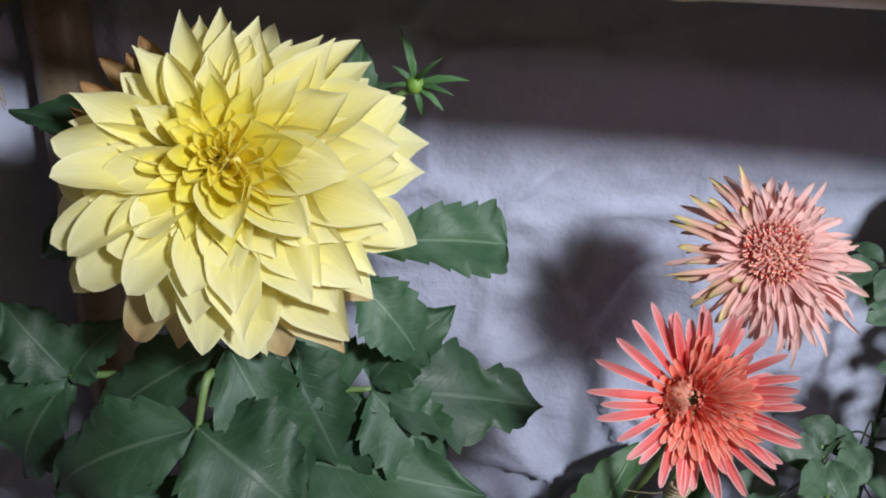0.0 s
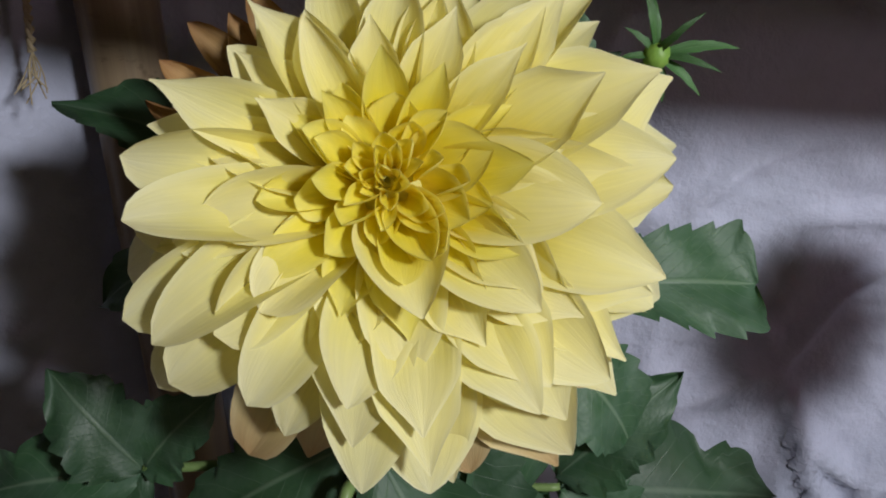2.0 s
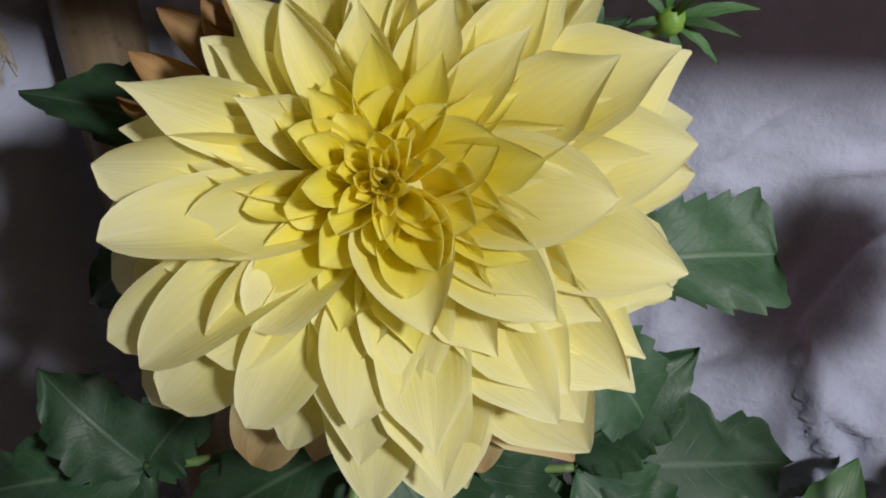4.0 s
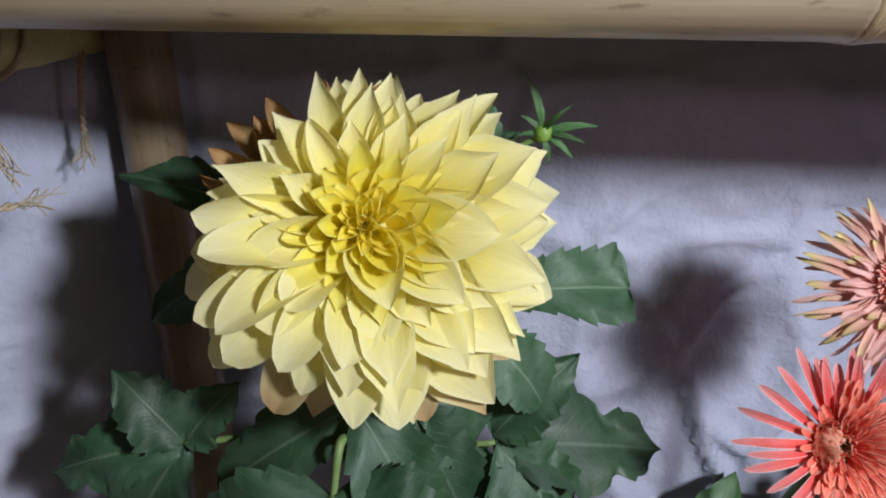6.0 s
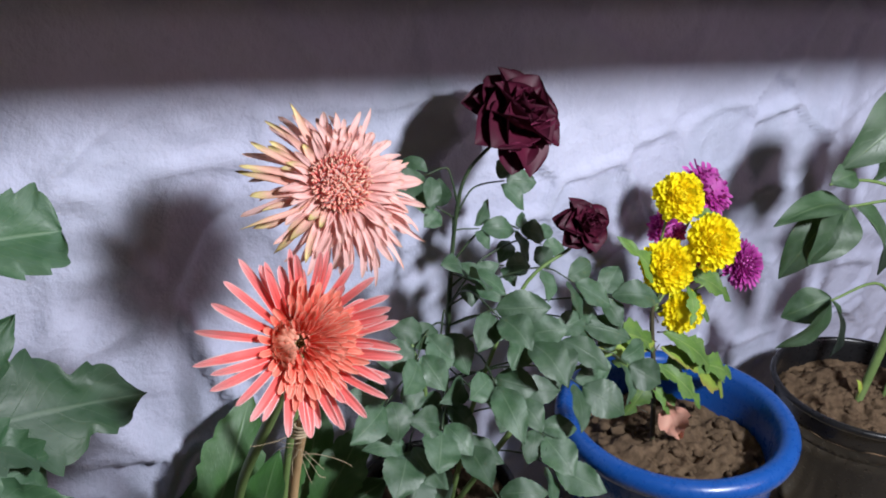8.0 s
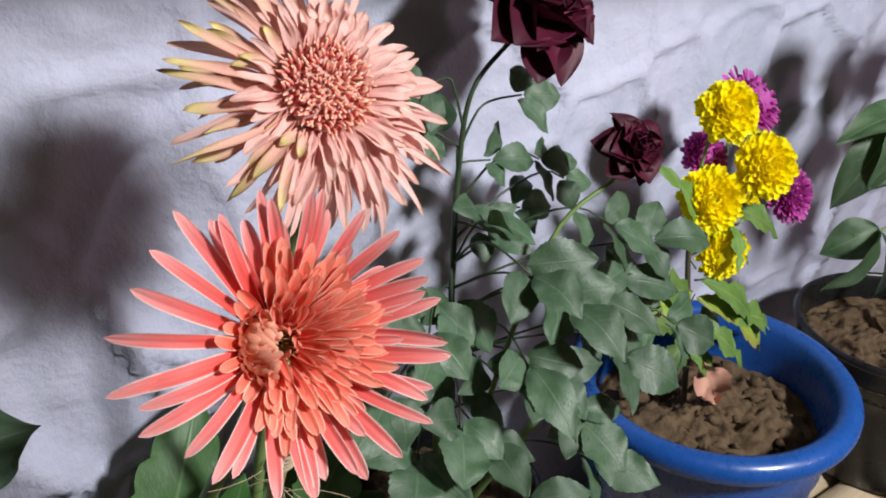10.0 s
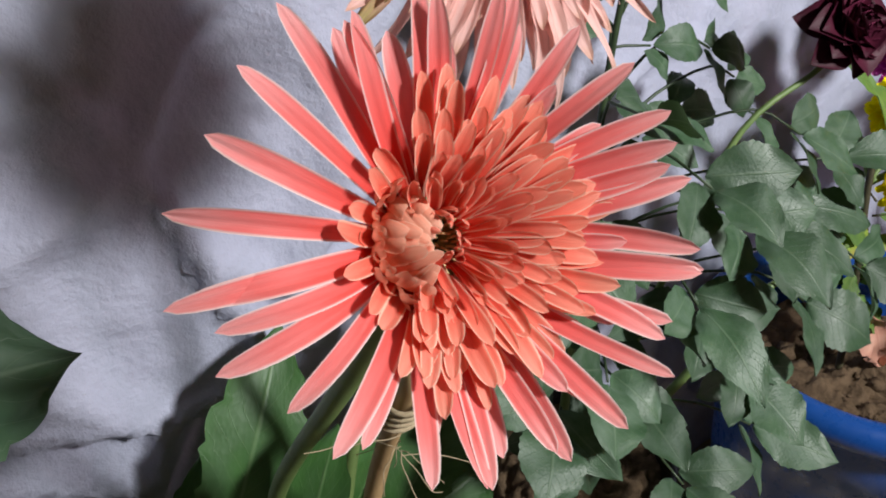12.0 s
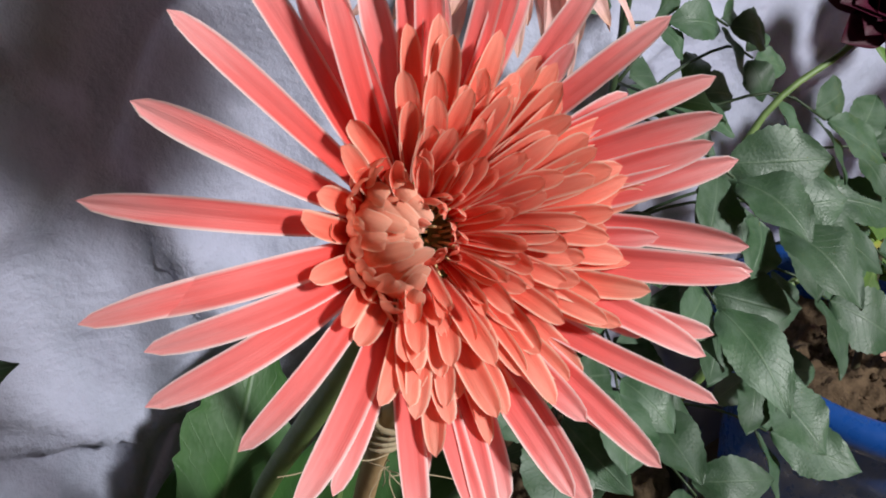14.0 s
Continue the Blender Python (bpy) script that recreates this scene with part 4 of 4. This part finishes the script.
            petal(pale, pm, a, M_SCORCH if bad else M_PALE, r0=0.017, z0=0.0, r1=reach, z1=(-0.010, 0.000, 0.007)[row] + r.uniform(-0.004, 0.004), full=3.4, width=0.0058 * r.uniform(0.7, 1.2),
                  bow=r.uniform(0.1, 0.3), cup=0.5, point=0.5, widest=0.5, twist=r.uniform(-0.7, 0.7), curl=r.uniform(-0.9, 0.3), nu=5, nv=13, side=r.uniform(-0.20, 0.20), wave=0.35, seed=r.random() * 6)
    sh = Shape()
    for i in range(290):
        a, q = i * 2.39996, 0.0190 * math.sqrt((i + 0.5) / 290)
        x, y = q * math.cos(a), q * math.sin(a)
        out = 0.45 * q / 0.0190
        h = 0.0035 + 0.002 * r.random()
        dx, dy = math.cos(a) * out * h + r.uniform(-0.002, 0.002), math.sin(a) * out * h + r.uniform(-0.002, 0.002)
        z = 0.006 - 4.0 * q * q
        sh.tube([(x, y, z), (x + dx * 0.6, y + dy * 0.6, z + 0.7 * h), (x + dx * 1.4, y + dy * 1.4, z + h)], [0.0007, 0.0009, 0.0004], 5, 5)
    tagged(part("flower_disc", sh, M_DISC, pale, "dense centre of red and orange florets", at=pm), kind="stuff")
    # stems
    stem(ob, [(0.118, 0.560, 0.40), (0.124, 0.553, 0.50), (0.131, 0.538, 0.570), (0.149, 0.466, 0.687), (0.156, 0.429, 0.752)], [0.0042, 0.0042, 0.0042, 0.0042, 0.0055], M_STEM)
    stem(ob, [(0.150, 0.560, 0.40), (0.172, 0.550, 0.56), (0.198, 0.520, 0.72), (0.212, 0.497, 0.818)], [0.004, 0.0038, 0.0036, 0.005], M_STEM)
    kw = dict(teeth=7, tooth=0.16, nv=40, nu=7, lobes=4, lobe=0.12, widest=0.62)
    G = lambda b, t, w, **k: leaf(ob, b, t, w, M_LEAF_G, **{**kw, **k})
    spots = [((0.100, 0.590, 0.470), (0.166, 0.626, 0.592), 0.062, (-0.1, -0.8, 0.5)), ((0.080, 0.590, 0.430), (0.110, 0.630, 0.520), 0.044, (-0.2, -0.8, 0.5)),
             ((0.080, 0.580, 0.440), (0.050, 0.600, 0.520), 0.050, (-0.2, -0.7, 0.6)), ((0.140, 0.560, 0.460), (0.160, 0.545, 0.580), 0.046, (-0.6, -0.7, 0.3)),
             ((0.165, 0.560, 0.460), (0.262, 0.550, 0.512), 0.060, (0.0, -0.6, 0.8)), ((0.170, 0.580, 0.470), (0.225, 0.600, 0.580), 0.055, (0.2, -0.9, 0.3)),
             ((0.150, 0.520, 0.440), (0.190, 0.470, 0.510), 0.056, (0.0, -0.5, 0.8)), ((0.110, 0.520, 0.440), (0.080, 0.470, 0.500), 0.056, (-0.1, -0.5, 0.8)),
             ((0.190, 0.560, 0.480), (0.255, 0.575, 0.560), 0.050, (0.1, -0.6, 0.8))]
    for b, t, w, f in spots:
        G(b, t, w, facing=f)
        stem(ob, [(0.128, 0.556, 0.402), ((b[0] + 0.128) / 2, (b[1] + 0.556) / 2 - 0.005, 0.43), b], [0.0028, 0.0025, 0.002], M_STEM, "leaf_stalk", 10, 8)


gerbera()


def stake():
    ob = thing("plant_stake", (0.150, 0.550, 0.40), "thin tan cane stake tied to the gerbera with jute", "plant stake")
    part("cane", Shape().tube([(0.150, 0.552, 0.36), (0.164, 0.505, 0.576), (0.167, 0.455, 0.690)], [0.0042, 0.0042, 0.004], 12, 14), M_STAKE, ob)
    r = random.Random(3)
    tie = []
    for i in range(60):
        a = i * 0.45
        tie.append((0.163 + 0.007 * math.cos(a) + 0.0006 * i / 10, 0.468 - 0.006 * i / 60 + 0.0065 * math.sin(a), 0.655 + 0.014 * i / 60))
    part("tie", Shape().tube(tie, 0.0011, 6), M_TWINE, ob, "wound jute twine")
    sh = Shape()
    for i in range(11):
        a = r.random() * 6.28
        p = Vector((0.164, 0.468, 0.635 + 0.03 * r.random()))
        pts = [p]
        d = Vector((math.cos(a), 0.6 * math.sin(a) - 0.2, r.uniform(-0.8, 0.4))) * 0.005
        for _ in range(5):
            d += Vector((r.uniform(-1, 1), r.uniform(-1, 1), r.uniform(-1.3, 0.6))) * 0.0026
            pts.append(pts[-1] + d)
        sh.tube(pts, 0.00022, 4, 12, False)
    tagged(part("frayed_jute", sh, M_TWINE, ob, "frayed jute fibres"), kind="stuff")


stake()


# ---- dark rose ----
def rose():
    ob = thing("rose_plant", (0.335, 0.585, 0.425), "rose bush with two black-red blooms and dusty grey-green leaves", "rose bush")
    r = random.Random(21)

    def bloom(centre, normal, size, label):
        fm = frame_of(centre, normal)
        sep = Shape().lathe([(0.001, -0.62 * size), (0.16 * size, -0.60 * size), (0.24 * size, -0.50 * size), (0.20 * size, -0.36 * size), (0.001, -0.30 * size)], 16)
        head = part("rose_head", sep, M_STEM, ob, label, at=fm)
        rows = [(3, 0.09, 0.32, 0.44, 1.1, 0.1, 0.0), (4, 0.20, 0.35, 0.56, 1.0, 0.15, -0.2), (5, 0.33, 0.34, 0.66, 0.9, 0.25, -0.4), (5, 0.50, 0.28, 0.78, 0.75, 0.4, -0.6), (6, 0.68, 0.14, 0.86, 0.6, 0.45, -0.7), (7, 0.83, -0.04, 0.88, 0.5, 0.45, -0.7), (7, 0.92, -0.22, 0.84, 0.45, 0.4, -0.6)]
        k0 = r.random() * 90
        for k, (count, tip, z, w, cup, bow, curl) in enumerate(rows):
            for i in range(count):
                a = k0 + k * 37 + i * 360 / count + r.uniform(-12, 12)
                petal(head, fm, a, M_ROSE, r0=0.05 * size, z0=-0.45 * size, r1=tip * size * r.uniform(0.85, 1.12), z1=(z + r.uniform(-0.10, 0.10)) * size, width=w * size * r.uniform(0.85, 1.15), bow=bow + r.uniform(-0.1, 0.1),
                      cup=cup + r.uniform(-0.2, 0.2), point=r.uniform(0.3, 0.9), widest=0.66, twist=r.uniform(-0.35, 0.35), curl=curl + r.uniform(-0.3, 0.3), wave=0.12, nib=0.15, seed=r.random() * 6, nu=11, nv=16, full=2.0, neck=0.34)

    bloom((0.420, 0.583, 0.830), (0.18, -0.74, 0.62), 0.056, "large open black-red rose bloom")
    bloom((0.456, 0.524, 0.738), (-0.05, -0.78, 0.55), 0.0285, "half-open black-red rose bloom")
    main = [(0.349, 0.590, 0.41), (0.352, 0.600, 0.52), (0.357, 0.600, 0.642), (0.363, 0.600, 0.721), (0.374, 0.600, 0.772), (0.402, 0.598, 0.800), (0.414, 0.592, 0.812)]
    stem(ob, main, [0.0034, 0.003, 0.0024, 0.002, 0.0017, 0.0016, 0.0022], M_STEM_D, steps=34)
    stem(ob, [(0.335, 0.570, 0.41), (0.337, 0.545, 0.50), (0.352, 0.540, 0.578), (0.400, 0.540, 0.680), (0.446, 0.534, 0.712), (0.455, 0.528, 0.728)], [0.003, 0.0026, 0.0022, 0.0018, 0.0016, 0.002], M_STEM, steps=30)
    stem(ob, [(0.325, 0.580, 0.41), (0.310, 0.555, 0.50), (0.300, 0.540, 0.60), (0.285, 0.535, 0.66)], [0.0035, 0.003, 0.0025, 0.0015], M_STEM, steps=20)
    stem(ob, [(0.345, 0.575, 0.42), (0.380, 0.535, 0.52), (0.430, 0.525, 0.58), (0.505, 0.525, 0.59)], [0.003, 0.003, 0.0024, 0.0015], M_STEM, steps=20)
    anchors = [(0.285, 0.52, 0.658), (0.304, 0.515, 0.584), (0.350, 0.51, 0.620), (0.400, 0.51, 0.547), (0.384, 0.515, 0.649), (0.355, 0.52, 0.680), (0.444, 0.515, 0.582), (0.505, 0.52, 0.583),
               (0.262, 0.53, 0.615), (0.274, 0.52, 0.568), (0.351, 0.50, 0.495), (0.412, 0.51, 0.500), (0.500, 0.55, 0.642), (0.465, 0.55, 0.623), (0.455, 0.55, 0.673), (0.322, 0.55, 0.653), (0.351, 0.56, 0.700), (0.330, 0.53, 0.550), (0.378, 0.525, 0.585), (0.300, 0.545, 0.525), (0.430, 0.535, 0.625), (0.340, 0.54, 0.600)]
    high = [(0.350, 0.60, 0.745), (0.383, 0.60, 0.720), (0.425, 0.595, 0.715), (0.456, 0.60, 0.690), (0.372, 0.59, 0.674), (0.410, 0.60, 0.762), (0.340, 0.60, 0.782), (0.412, 0.60, 0.675)]
    spine = np.array(smooth_line(np.array(main, float), np.zeros(len(main)), 60)[0])
    for group, size in ((anchors, 0.047), (high, 0.032)):
        for p in group:
            c = Vector(p)
            near = Vector(spine[np.argmin(np.linalg.norm(spine - np.array(p) + np.array((0, 0, 0.03)), axis=1))])
            way = (c - near)
            way.z = way.z * 0.3
            way = (way.normalized() if way.length > 1e-4 else Vector((1, 0, 0))) * 1.0 + Vector((r.uniform(-0.3, 0.3), -0.15, r.uniform(-0.75, -0.05)))
            way.normalize()
            joint = c - way * size * 0.5
            stem(ob, [near, near + (joint - near) * 0.5 + Vector((0, 0, 0.008)), joint, c + way * size * 0.2], [0.0012, 0.001, 0.0009, 0.0007], M_STEM_D, "leaf_stalk", 10, 6)
            f = Vector((r.uniform(-0.35, 0.45), -0.75, r.uniform(0.35, 0.85)))
            across = way.cross(f).normalized()
            for k, (off, turn, s) in enumerate(((0.25, 0.0, 1.1), (0.05, 0.95, 0.92), (0.05, -0.95, 0.92), (-0.55, 1.05, 0.75), (-0.55, -1.05, 0.75))):
                if k > 2 and (size < 0.035 or r.random() < 0.6):
                    continue
                d = way * math.cos(turn) + across * math.sin(turn) + Vector((0, 0, r.uniform(-0.25, 0.12)))
                b = c + way * size * off + across * math.copysign(0.003, turn) * (turn != 0)
                leaf(ob, b, b + d.normalized() * size * s * r.uniform(0.72, 1.12), size * 0.70 * s * r.uniform(0.75, 1.12), M_LEAF_R, f + Vector((r.uniform(-0.3, 0.3), 0, r.uniform(-0.3, 0.3))), teeth=11, tooth=0.08,
                     nv=30, nu=7, widest=0.5, bow=r.uniform(0.02, 0.16), fold=r.uniform(0.0, 0.3))


rose()


# ---- chrysanthemums ----
def chrysanthemum():
    ob = thing("chrysanthemum_plant", (0.612, 0.565, 0.415), "small chrysanthemum with yellow and magenta pompon blooms", "chrysanthemum")
    r = random.Random(31)

    def pompon(centre, normal, radius, count, wide, material, label, flat=0.75, cone=1.0):
        fm = frame_of(centre, normal)
        sh = Shape()
        for i in range(count):
            t = (i + 0.5) / count
            a = i * 2.39996
            el = math.asin(1 - 1.25 * t * cone) if 1 - 1.25 * t * cone > -1 else -1.2
            d = Vector((math.cos(el) * math.cos(a), math.cos(el) * math.sin(a), math.sin(el) * flat))
            length = radius * r.uniform(0.84, 1.12)
            x = d.normalized()
            y = Vector((-math.sin(a), math.cos(a), 0))
            z = x.cross(y)
            m3 = Matrix((x, y, z)).transposed().to_4x4()
            g = petal_grid(r0=radius * 0.52, z0=0.0, r1=length * d.length, z1=0.0, width=wide * r.uniform(0.85, 1.15), bow=-0.1, cup=0.55, point=0.5, widest=0.7, curl=r.uniform(-0.6, 0.9), twist=r.uniform(-0.6, 0.6), nu=5, nv=7)
            sh.sheet([[m3 @ Vector(p) for p in row] for row in g])
        sh.lathe([(0.001, -0.4 * radius), (0.6 * radius, -0.15 * radius), (0.62 * radius, 0.15 * radius), (0.4 * radius, 0.42 * radius), (0.001, 0.56 * radius)], 18)
        part("flower_head", sh, material, ob, label, at=fm)

    yl, ml = "dense bright yellow pompon bloom", "dense magenta pompon bloom"
    pompon((0.611, 0.570, 0.719), (-0.35, -0.75, 0.55), 0.0265, 190, 0.0078, M_YELLOW, yl)
    pompon((0.648, 0.552, 0.668), (-0.25, -0.88, 0.40), 0.029, 210, 0.0078, M_YELLOW, yl)
    pompon((0.600, 0.566, 0.644), (-0.45, -0.80, 0.40), 0.029, 200, 0.0078, M_YELLOW, yl)
    pompon((0.634, 0.568, 0.581), (-0.30, -0.80, 0.10), 0.025, 130, 0.0078, M_YELLOW, "drooping bright yellow bloom", 0.5)
    pompon((0.668, 0.575, 0.616), (-0.3, -0.8, 0.3), 0.013, 60, 0.0078, M_YELLOW, "small bright yellow bloom behind a leaf")
    pompon((0.676, 0.595, 0.708), (0.30, -0.55, 0.60), 0.034, 110, 0.0075, M_MAGENTA, "magenta bloom turned away, with long petals", 0.55)
    pompon((0.716, 0.567, 0.619), (0.10, -0.85, 0.45), 0.029, 200, 0.0058, M_MAGENTA, ml)
    pompon((0.628, 0.600, 0.668), (-0.2, -0.8, 0.4), 0.022, 100, 0.006, M_MAGENTA, ml)
    pompon((0.655, 0.590, 0.625), (0.0, -0.8, 0.4), 0.022, 100, 0.006, M_MAGENTA, ml)
    stem(ob, [(0.612, 0.565, 0.40), (0.606, 0.570, 0.50), (0.600, 0.578, 0.58), (0.606, 0.585, 0.64)], [0.0030, 0.0028, 0.0026, 0.002], M_STEM_B)
    for b in ((0.611, 0.582, 0.705), (0.650, 0.568, 0.655), (0.602, 0.580, 0.632), (0.632, 0.580, 0.586), (0.676, 0.602, 0.695), (0.714, 0.580, 0.606)):
        stem(ob, [(0.603, 0.580, 0.585), ((b[0] + 0.603) / 2, (b[1] + 0.585) / 2 + 0.004, (b[2] + 0.585) / 2 - 0.008), b], [0.0018, 0.0016, 0.0014], M_STEM, steps=10, k=7)
    for i in range(12):
        z = 0.44 + 0.012 * i
        a = i * 2.4
        stem(ob, [(0.605, 0.572, z), (0.605 + 0.010 * math.cos(a), 0.572 + 0.010 * math.sin(a), z + 0.004)], [0.001, 0.0005], M_STEM_B, "dry_stub", 4, 5)
    kw = dict(teeth=8, tooth=0.22, lobes=2.6, lobe=0.68, widest=0.6, nv=46, nu=7)
    Lf = lambda b, t, w, m=M_LEAF_M, **k: leaf(ob, b, t, w, m, **{**kw, **k})
    Lf((0.610, 0.570, 0.560), (0.680, 0.545, 0.500), 0.040)
    Lf((0.612, 0.570, 0.540), (0.716, 0.548, 0.452), 0.050, M_LEAF_Y)
    Lf((0.630, 0.560, 0.520), (0.735, 0.560, 0.470), 0.040)
    Lf((0.602, 0.570, 0.540), (0.512, 0.560, 0.600), 0.042)
    Lf((0.600, 0.570, 0.550), (0.495, 0.555, 0.572), 0.036, M_LEAF_Y)
    Lf((0.603, 0.575, 0.600), (0.545, 0.570, 0.690), 0.034)
    Lf((0.632, 0.575, 0.628), (0.690, 0.545, 0.592), 0.034)
    Lf((0.640, 0.570, 0.610), (0.625, 0.540, 0.580), 0.022)
    Lf((0.620, 0.575, 0.600), (0.690, 0.570, 0.555), 0.036)
    Lf((0.606, 0.570, 0.520), (0.650, 0.530, 0.470), 0.034)
    Lf((0.606, 0.572, 0.500), (0.680, 0.590, 0.490), 0.036)
    Lf((0.604, 0.572, 0.510), (0.560, 0.560, 0.470), 0.032)
    Lf((0.604, 0.572, 0.490), (0.630, 0.545, 0.445), 0.030)
    Lf((0.640, 0.580, 0.690), (0.668, 0.560, 0.690), 0.018)
    Lf((0.600, 0.575, 0.500), (0.570, 0.600, 0.520), 0.03)
    # a dead leaf leaning on the soil
    leaf(ob, (0.616, 0.556, 0.474), (0.636, 0.546, 0.420), 0.042, M_LEAF_P, (-0.5, -0.8, 0.2), "dead_leaf", "shrivelled pink-brown dead leaf", teeth=5, tooth=0.2, lobes=2, lobe=0.4, fold=0.6, ripple=0.15)


chrysanthemum()


# ---- broad-leaved plant in the black pot ----
def broad_plant():
    ob = thing("pepper_plant", (0.945, 0.530, 0.40), "broad-leaved green plant tied to a cane in a black pot", "potted plant")
    stem(ob, [(0.925, 0.530, 0.385), (0.937, 0.528, 0.435), (0.950, 0.525, 0.50), (0.966, 0.522, 0.60), (0.985, 0.522, 0.70), (0.990, 0.53, 0.82)], [0.005, 0.0058, 0.006, 0.0055, 0.005, 0.003], M_STEM, label="thick bright green stem")
    for b, mid_p in (((0.800, 0.520, 0.702), (0.90, 0.52, 0.69)), ((0.883, 0.520, 0.812), (0.95, 0.52, 0.77)), ((0.828, 0.535, 0.570), (0.91, 0.53, 0.575)), ((0.760, 0.520, 0.735), (0.85, 0.53, 0.72)), ((0.998, 0.51, 0.44), (0.98, 0.52, 0.46))):
        stem(ob, [(0.968, 0.522, b[2] - 0.06), mid_p, b], [0.0026, 0.002, 0.0015], M_STEM, "leaf_stalk", 12, 7)
    kw = dict(teeth=0, widest=0.45, nv=24, nu=9, fold=0.25)
    B = lambda b, t, w, **k: leaf(ob, b, t, w, M_LEAF_B, **{**kw, **k})
    B((0.892, 0.522, 0.818), (0.775, 0.512, 0.755), 0.070, bow=0.12)
    B((0.880, 0.53, 0.80), (0.860, 0.53, 0.715), 0.055)
    B((0.960, 0.53, 0.82), (0.930, 0.50, 0.735), 0.060)
    B((0.802, 0.520, 0.702), (0.742, 0.510, 0.648), 0.050)
    B((0.802, 0.522, 0.702), (0.690, 0.522, 0.708), 0.036, facing=(0, -0.4, 0.9))
    B((0.812, 0.520, 0.700), (0.892, 0.512, 0.602), 0.050, facing=(0.6, -0.7, 0.2))
    B((0.790, 0.525, 0.705), (0.725, 0.535, 0.625), 0.045, facing=(-0.6, -0.5, 0.4))
    B((0.762, 0.520, 0.736), (0.805, 0.520, 0.742), 0.030)
    B((0.830, 0.535, 0.571), (0.748, 0.530, 0.525), 0.036, facing=(0.3, -0.9, 0.1))
    B((0.830, 0.535, 0.571), (0.850, 0.525, 0.490), 0.035, facing=(0.7, -0.7, 0.2))
    B((0.835, 0.540, 0.571), (0.790, 0.570, 0.540), 0.045)
    B((0.998, 0.510, 0.442), (0.985, 0.488, 0.335), 0.055, fold=0.7, facing=(-0.3, -0.9, 0.2))
    B((0.975, 0.52, 0.64), (0.905, 0.50, 0.60), 0.05)
    B((0.985, 0.52, 0.72), (1.06, 0.50, 0.68), 0.06)
    B((0.985, 0.52, 0.76), (1.050, 0.52, 0.800), 0.060)
    B((0.980, 0.52, 0.70), (0.900, 0.53, 0.680), 0.055)
    stem(ob, [(0.990, 0.530, 0.815), (1.004, 0.522, 0.86), (1.012, 0.520, 0.92)], [0.003, 0.0025, 0.0015], M_STEM, steps=10)
    leaf(ob, (0.862, 0.500, 0.466), (0.868, 0.495, 0.440), 0.012, M_LEAF_Y, name="wilted_blossom", label="small wilted yellow blossom", teeth=0, nv=12, nu=5)
    ob.location.x += 0.018
    ob.location.z -= 0.016


broad_plant()
solo("plant_stake", Shape().tube([(1.010, 0.500, 0.37), (1.025, 0.505, 0.56), (1.045, 0.51, 0.80)], [0.006, 0.006, 0.0055], 12, 14), M_STAKE, "thin tan cane stake in the black pot", "plant stake")


# ---- twine ends on the stand ----
def twine(points, label, frayed=True, radius=0.0014):
    p, _ = smooth_line(np.array(points, float), np.zeros(len(points)), 40)
    ob = thing("twine", tuple(points[0]), label, "twine")
    sh = Shape()
    for ph in (0.0, math.pi):
        a = np.arange(40) * 0.9 + ph
        sh.tube(p + radius * np.stack([np.cos(a), np.sin(a) * 0.6, np.sin(a)], 1), radius, 6)
    part("cord", sh, M_TWINE, ob)
    if frayed:
        fr = Shape()
        rr = random.Random(len(points) + int(1000 * abs(points[0][2])))
        for _ in range(14):
            e = Vector(p[-1])
            d = Vector(p[-1] - p[-4]).normalized() * 0.012
            fr.tube([e, e + d + Vector([rr.uniform(-0.004, 0.004) for _ in range(3)]), e + d * 2 + Vector([rr.uniform(-0.009, 0.009) for _ in range(3)])], 0.0004, 4, 6, False)
        tagged(part("frayed_end", fr, M_TWINE, ob), kind="stuff")


ring = [(-0.349 + 0.026 * math.cos(a), 0.452 + 0.002 * i, 1.003 + 0.026 * math.sin(a)) for i, a in enumerate(np.linspace(-1.2, 11.0, 26))]
twine(ring, "jute twine wound round the bamboo crossbar", False, 0.0016)
twine([(-0.335, 0.446, 0.982), (-0.328, 0.440, 0.965), (-0.326, 0.440, 0.948)], "frayed end of jute twine hanging from the crossbar")
twine([(-0.349, 0.349, 0.915), (-0.342, 0.400, 0.912), (-0.330, 0.450, 0.905)], "loose end of jute twine on the front post")
twine([(-0.330, 0.560, 0.985), (-0.333, 0.555, 0.960), (-0.335, 0.552, 0.930)], "frayed end of jute twine hanging beside the back post")
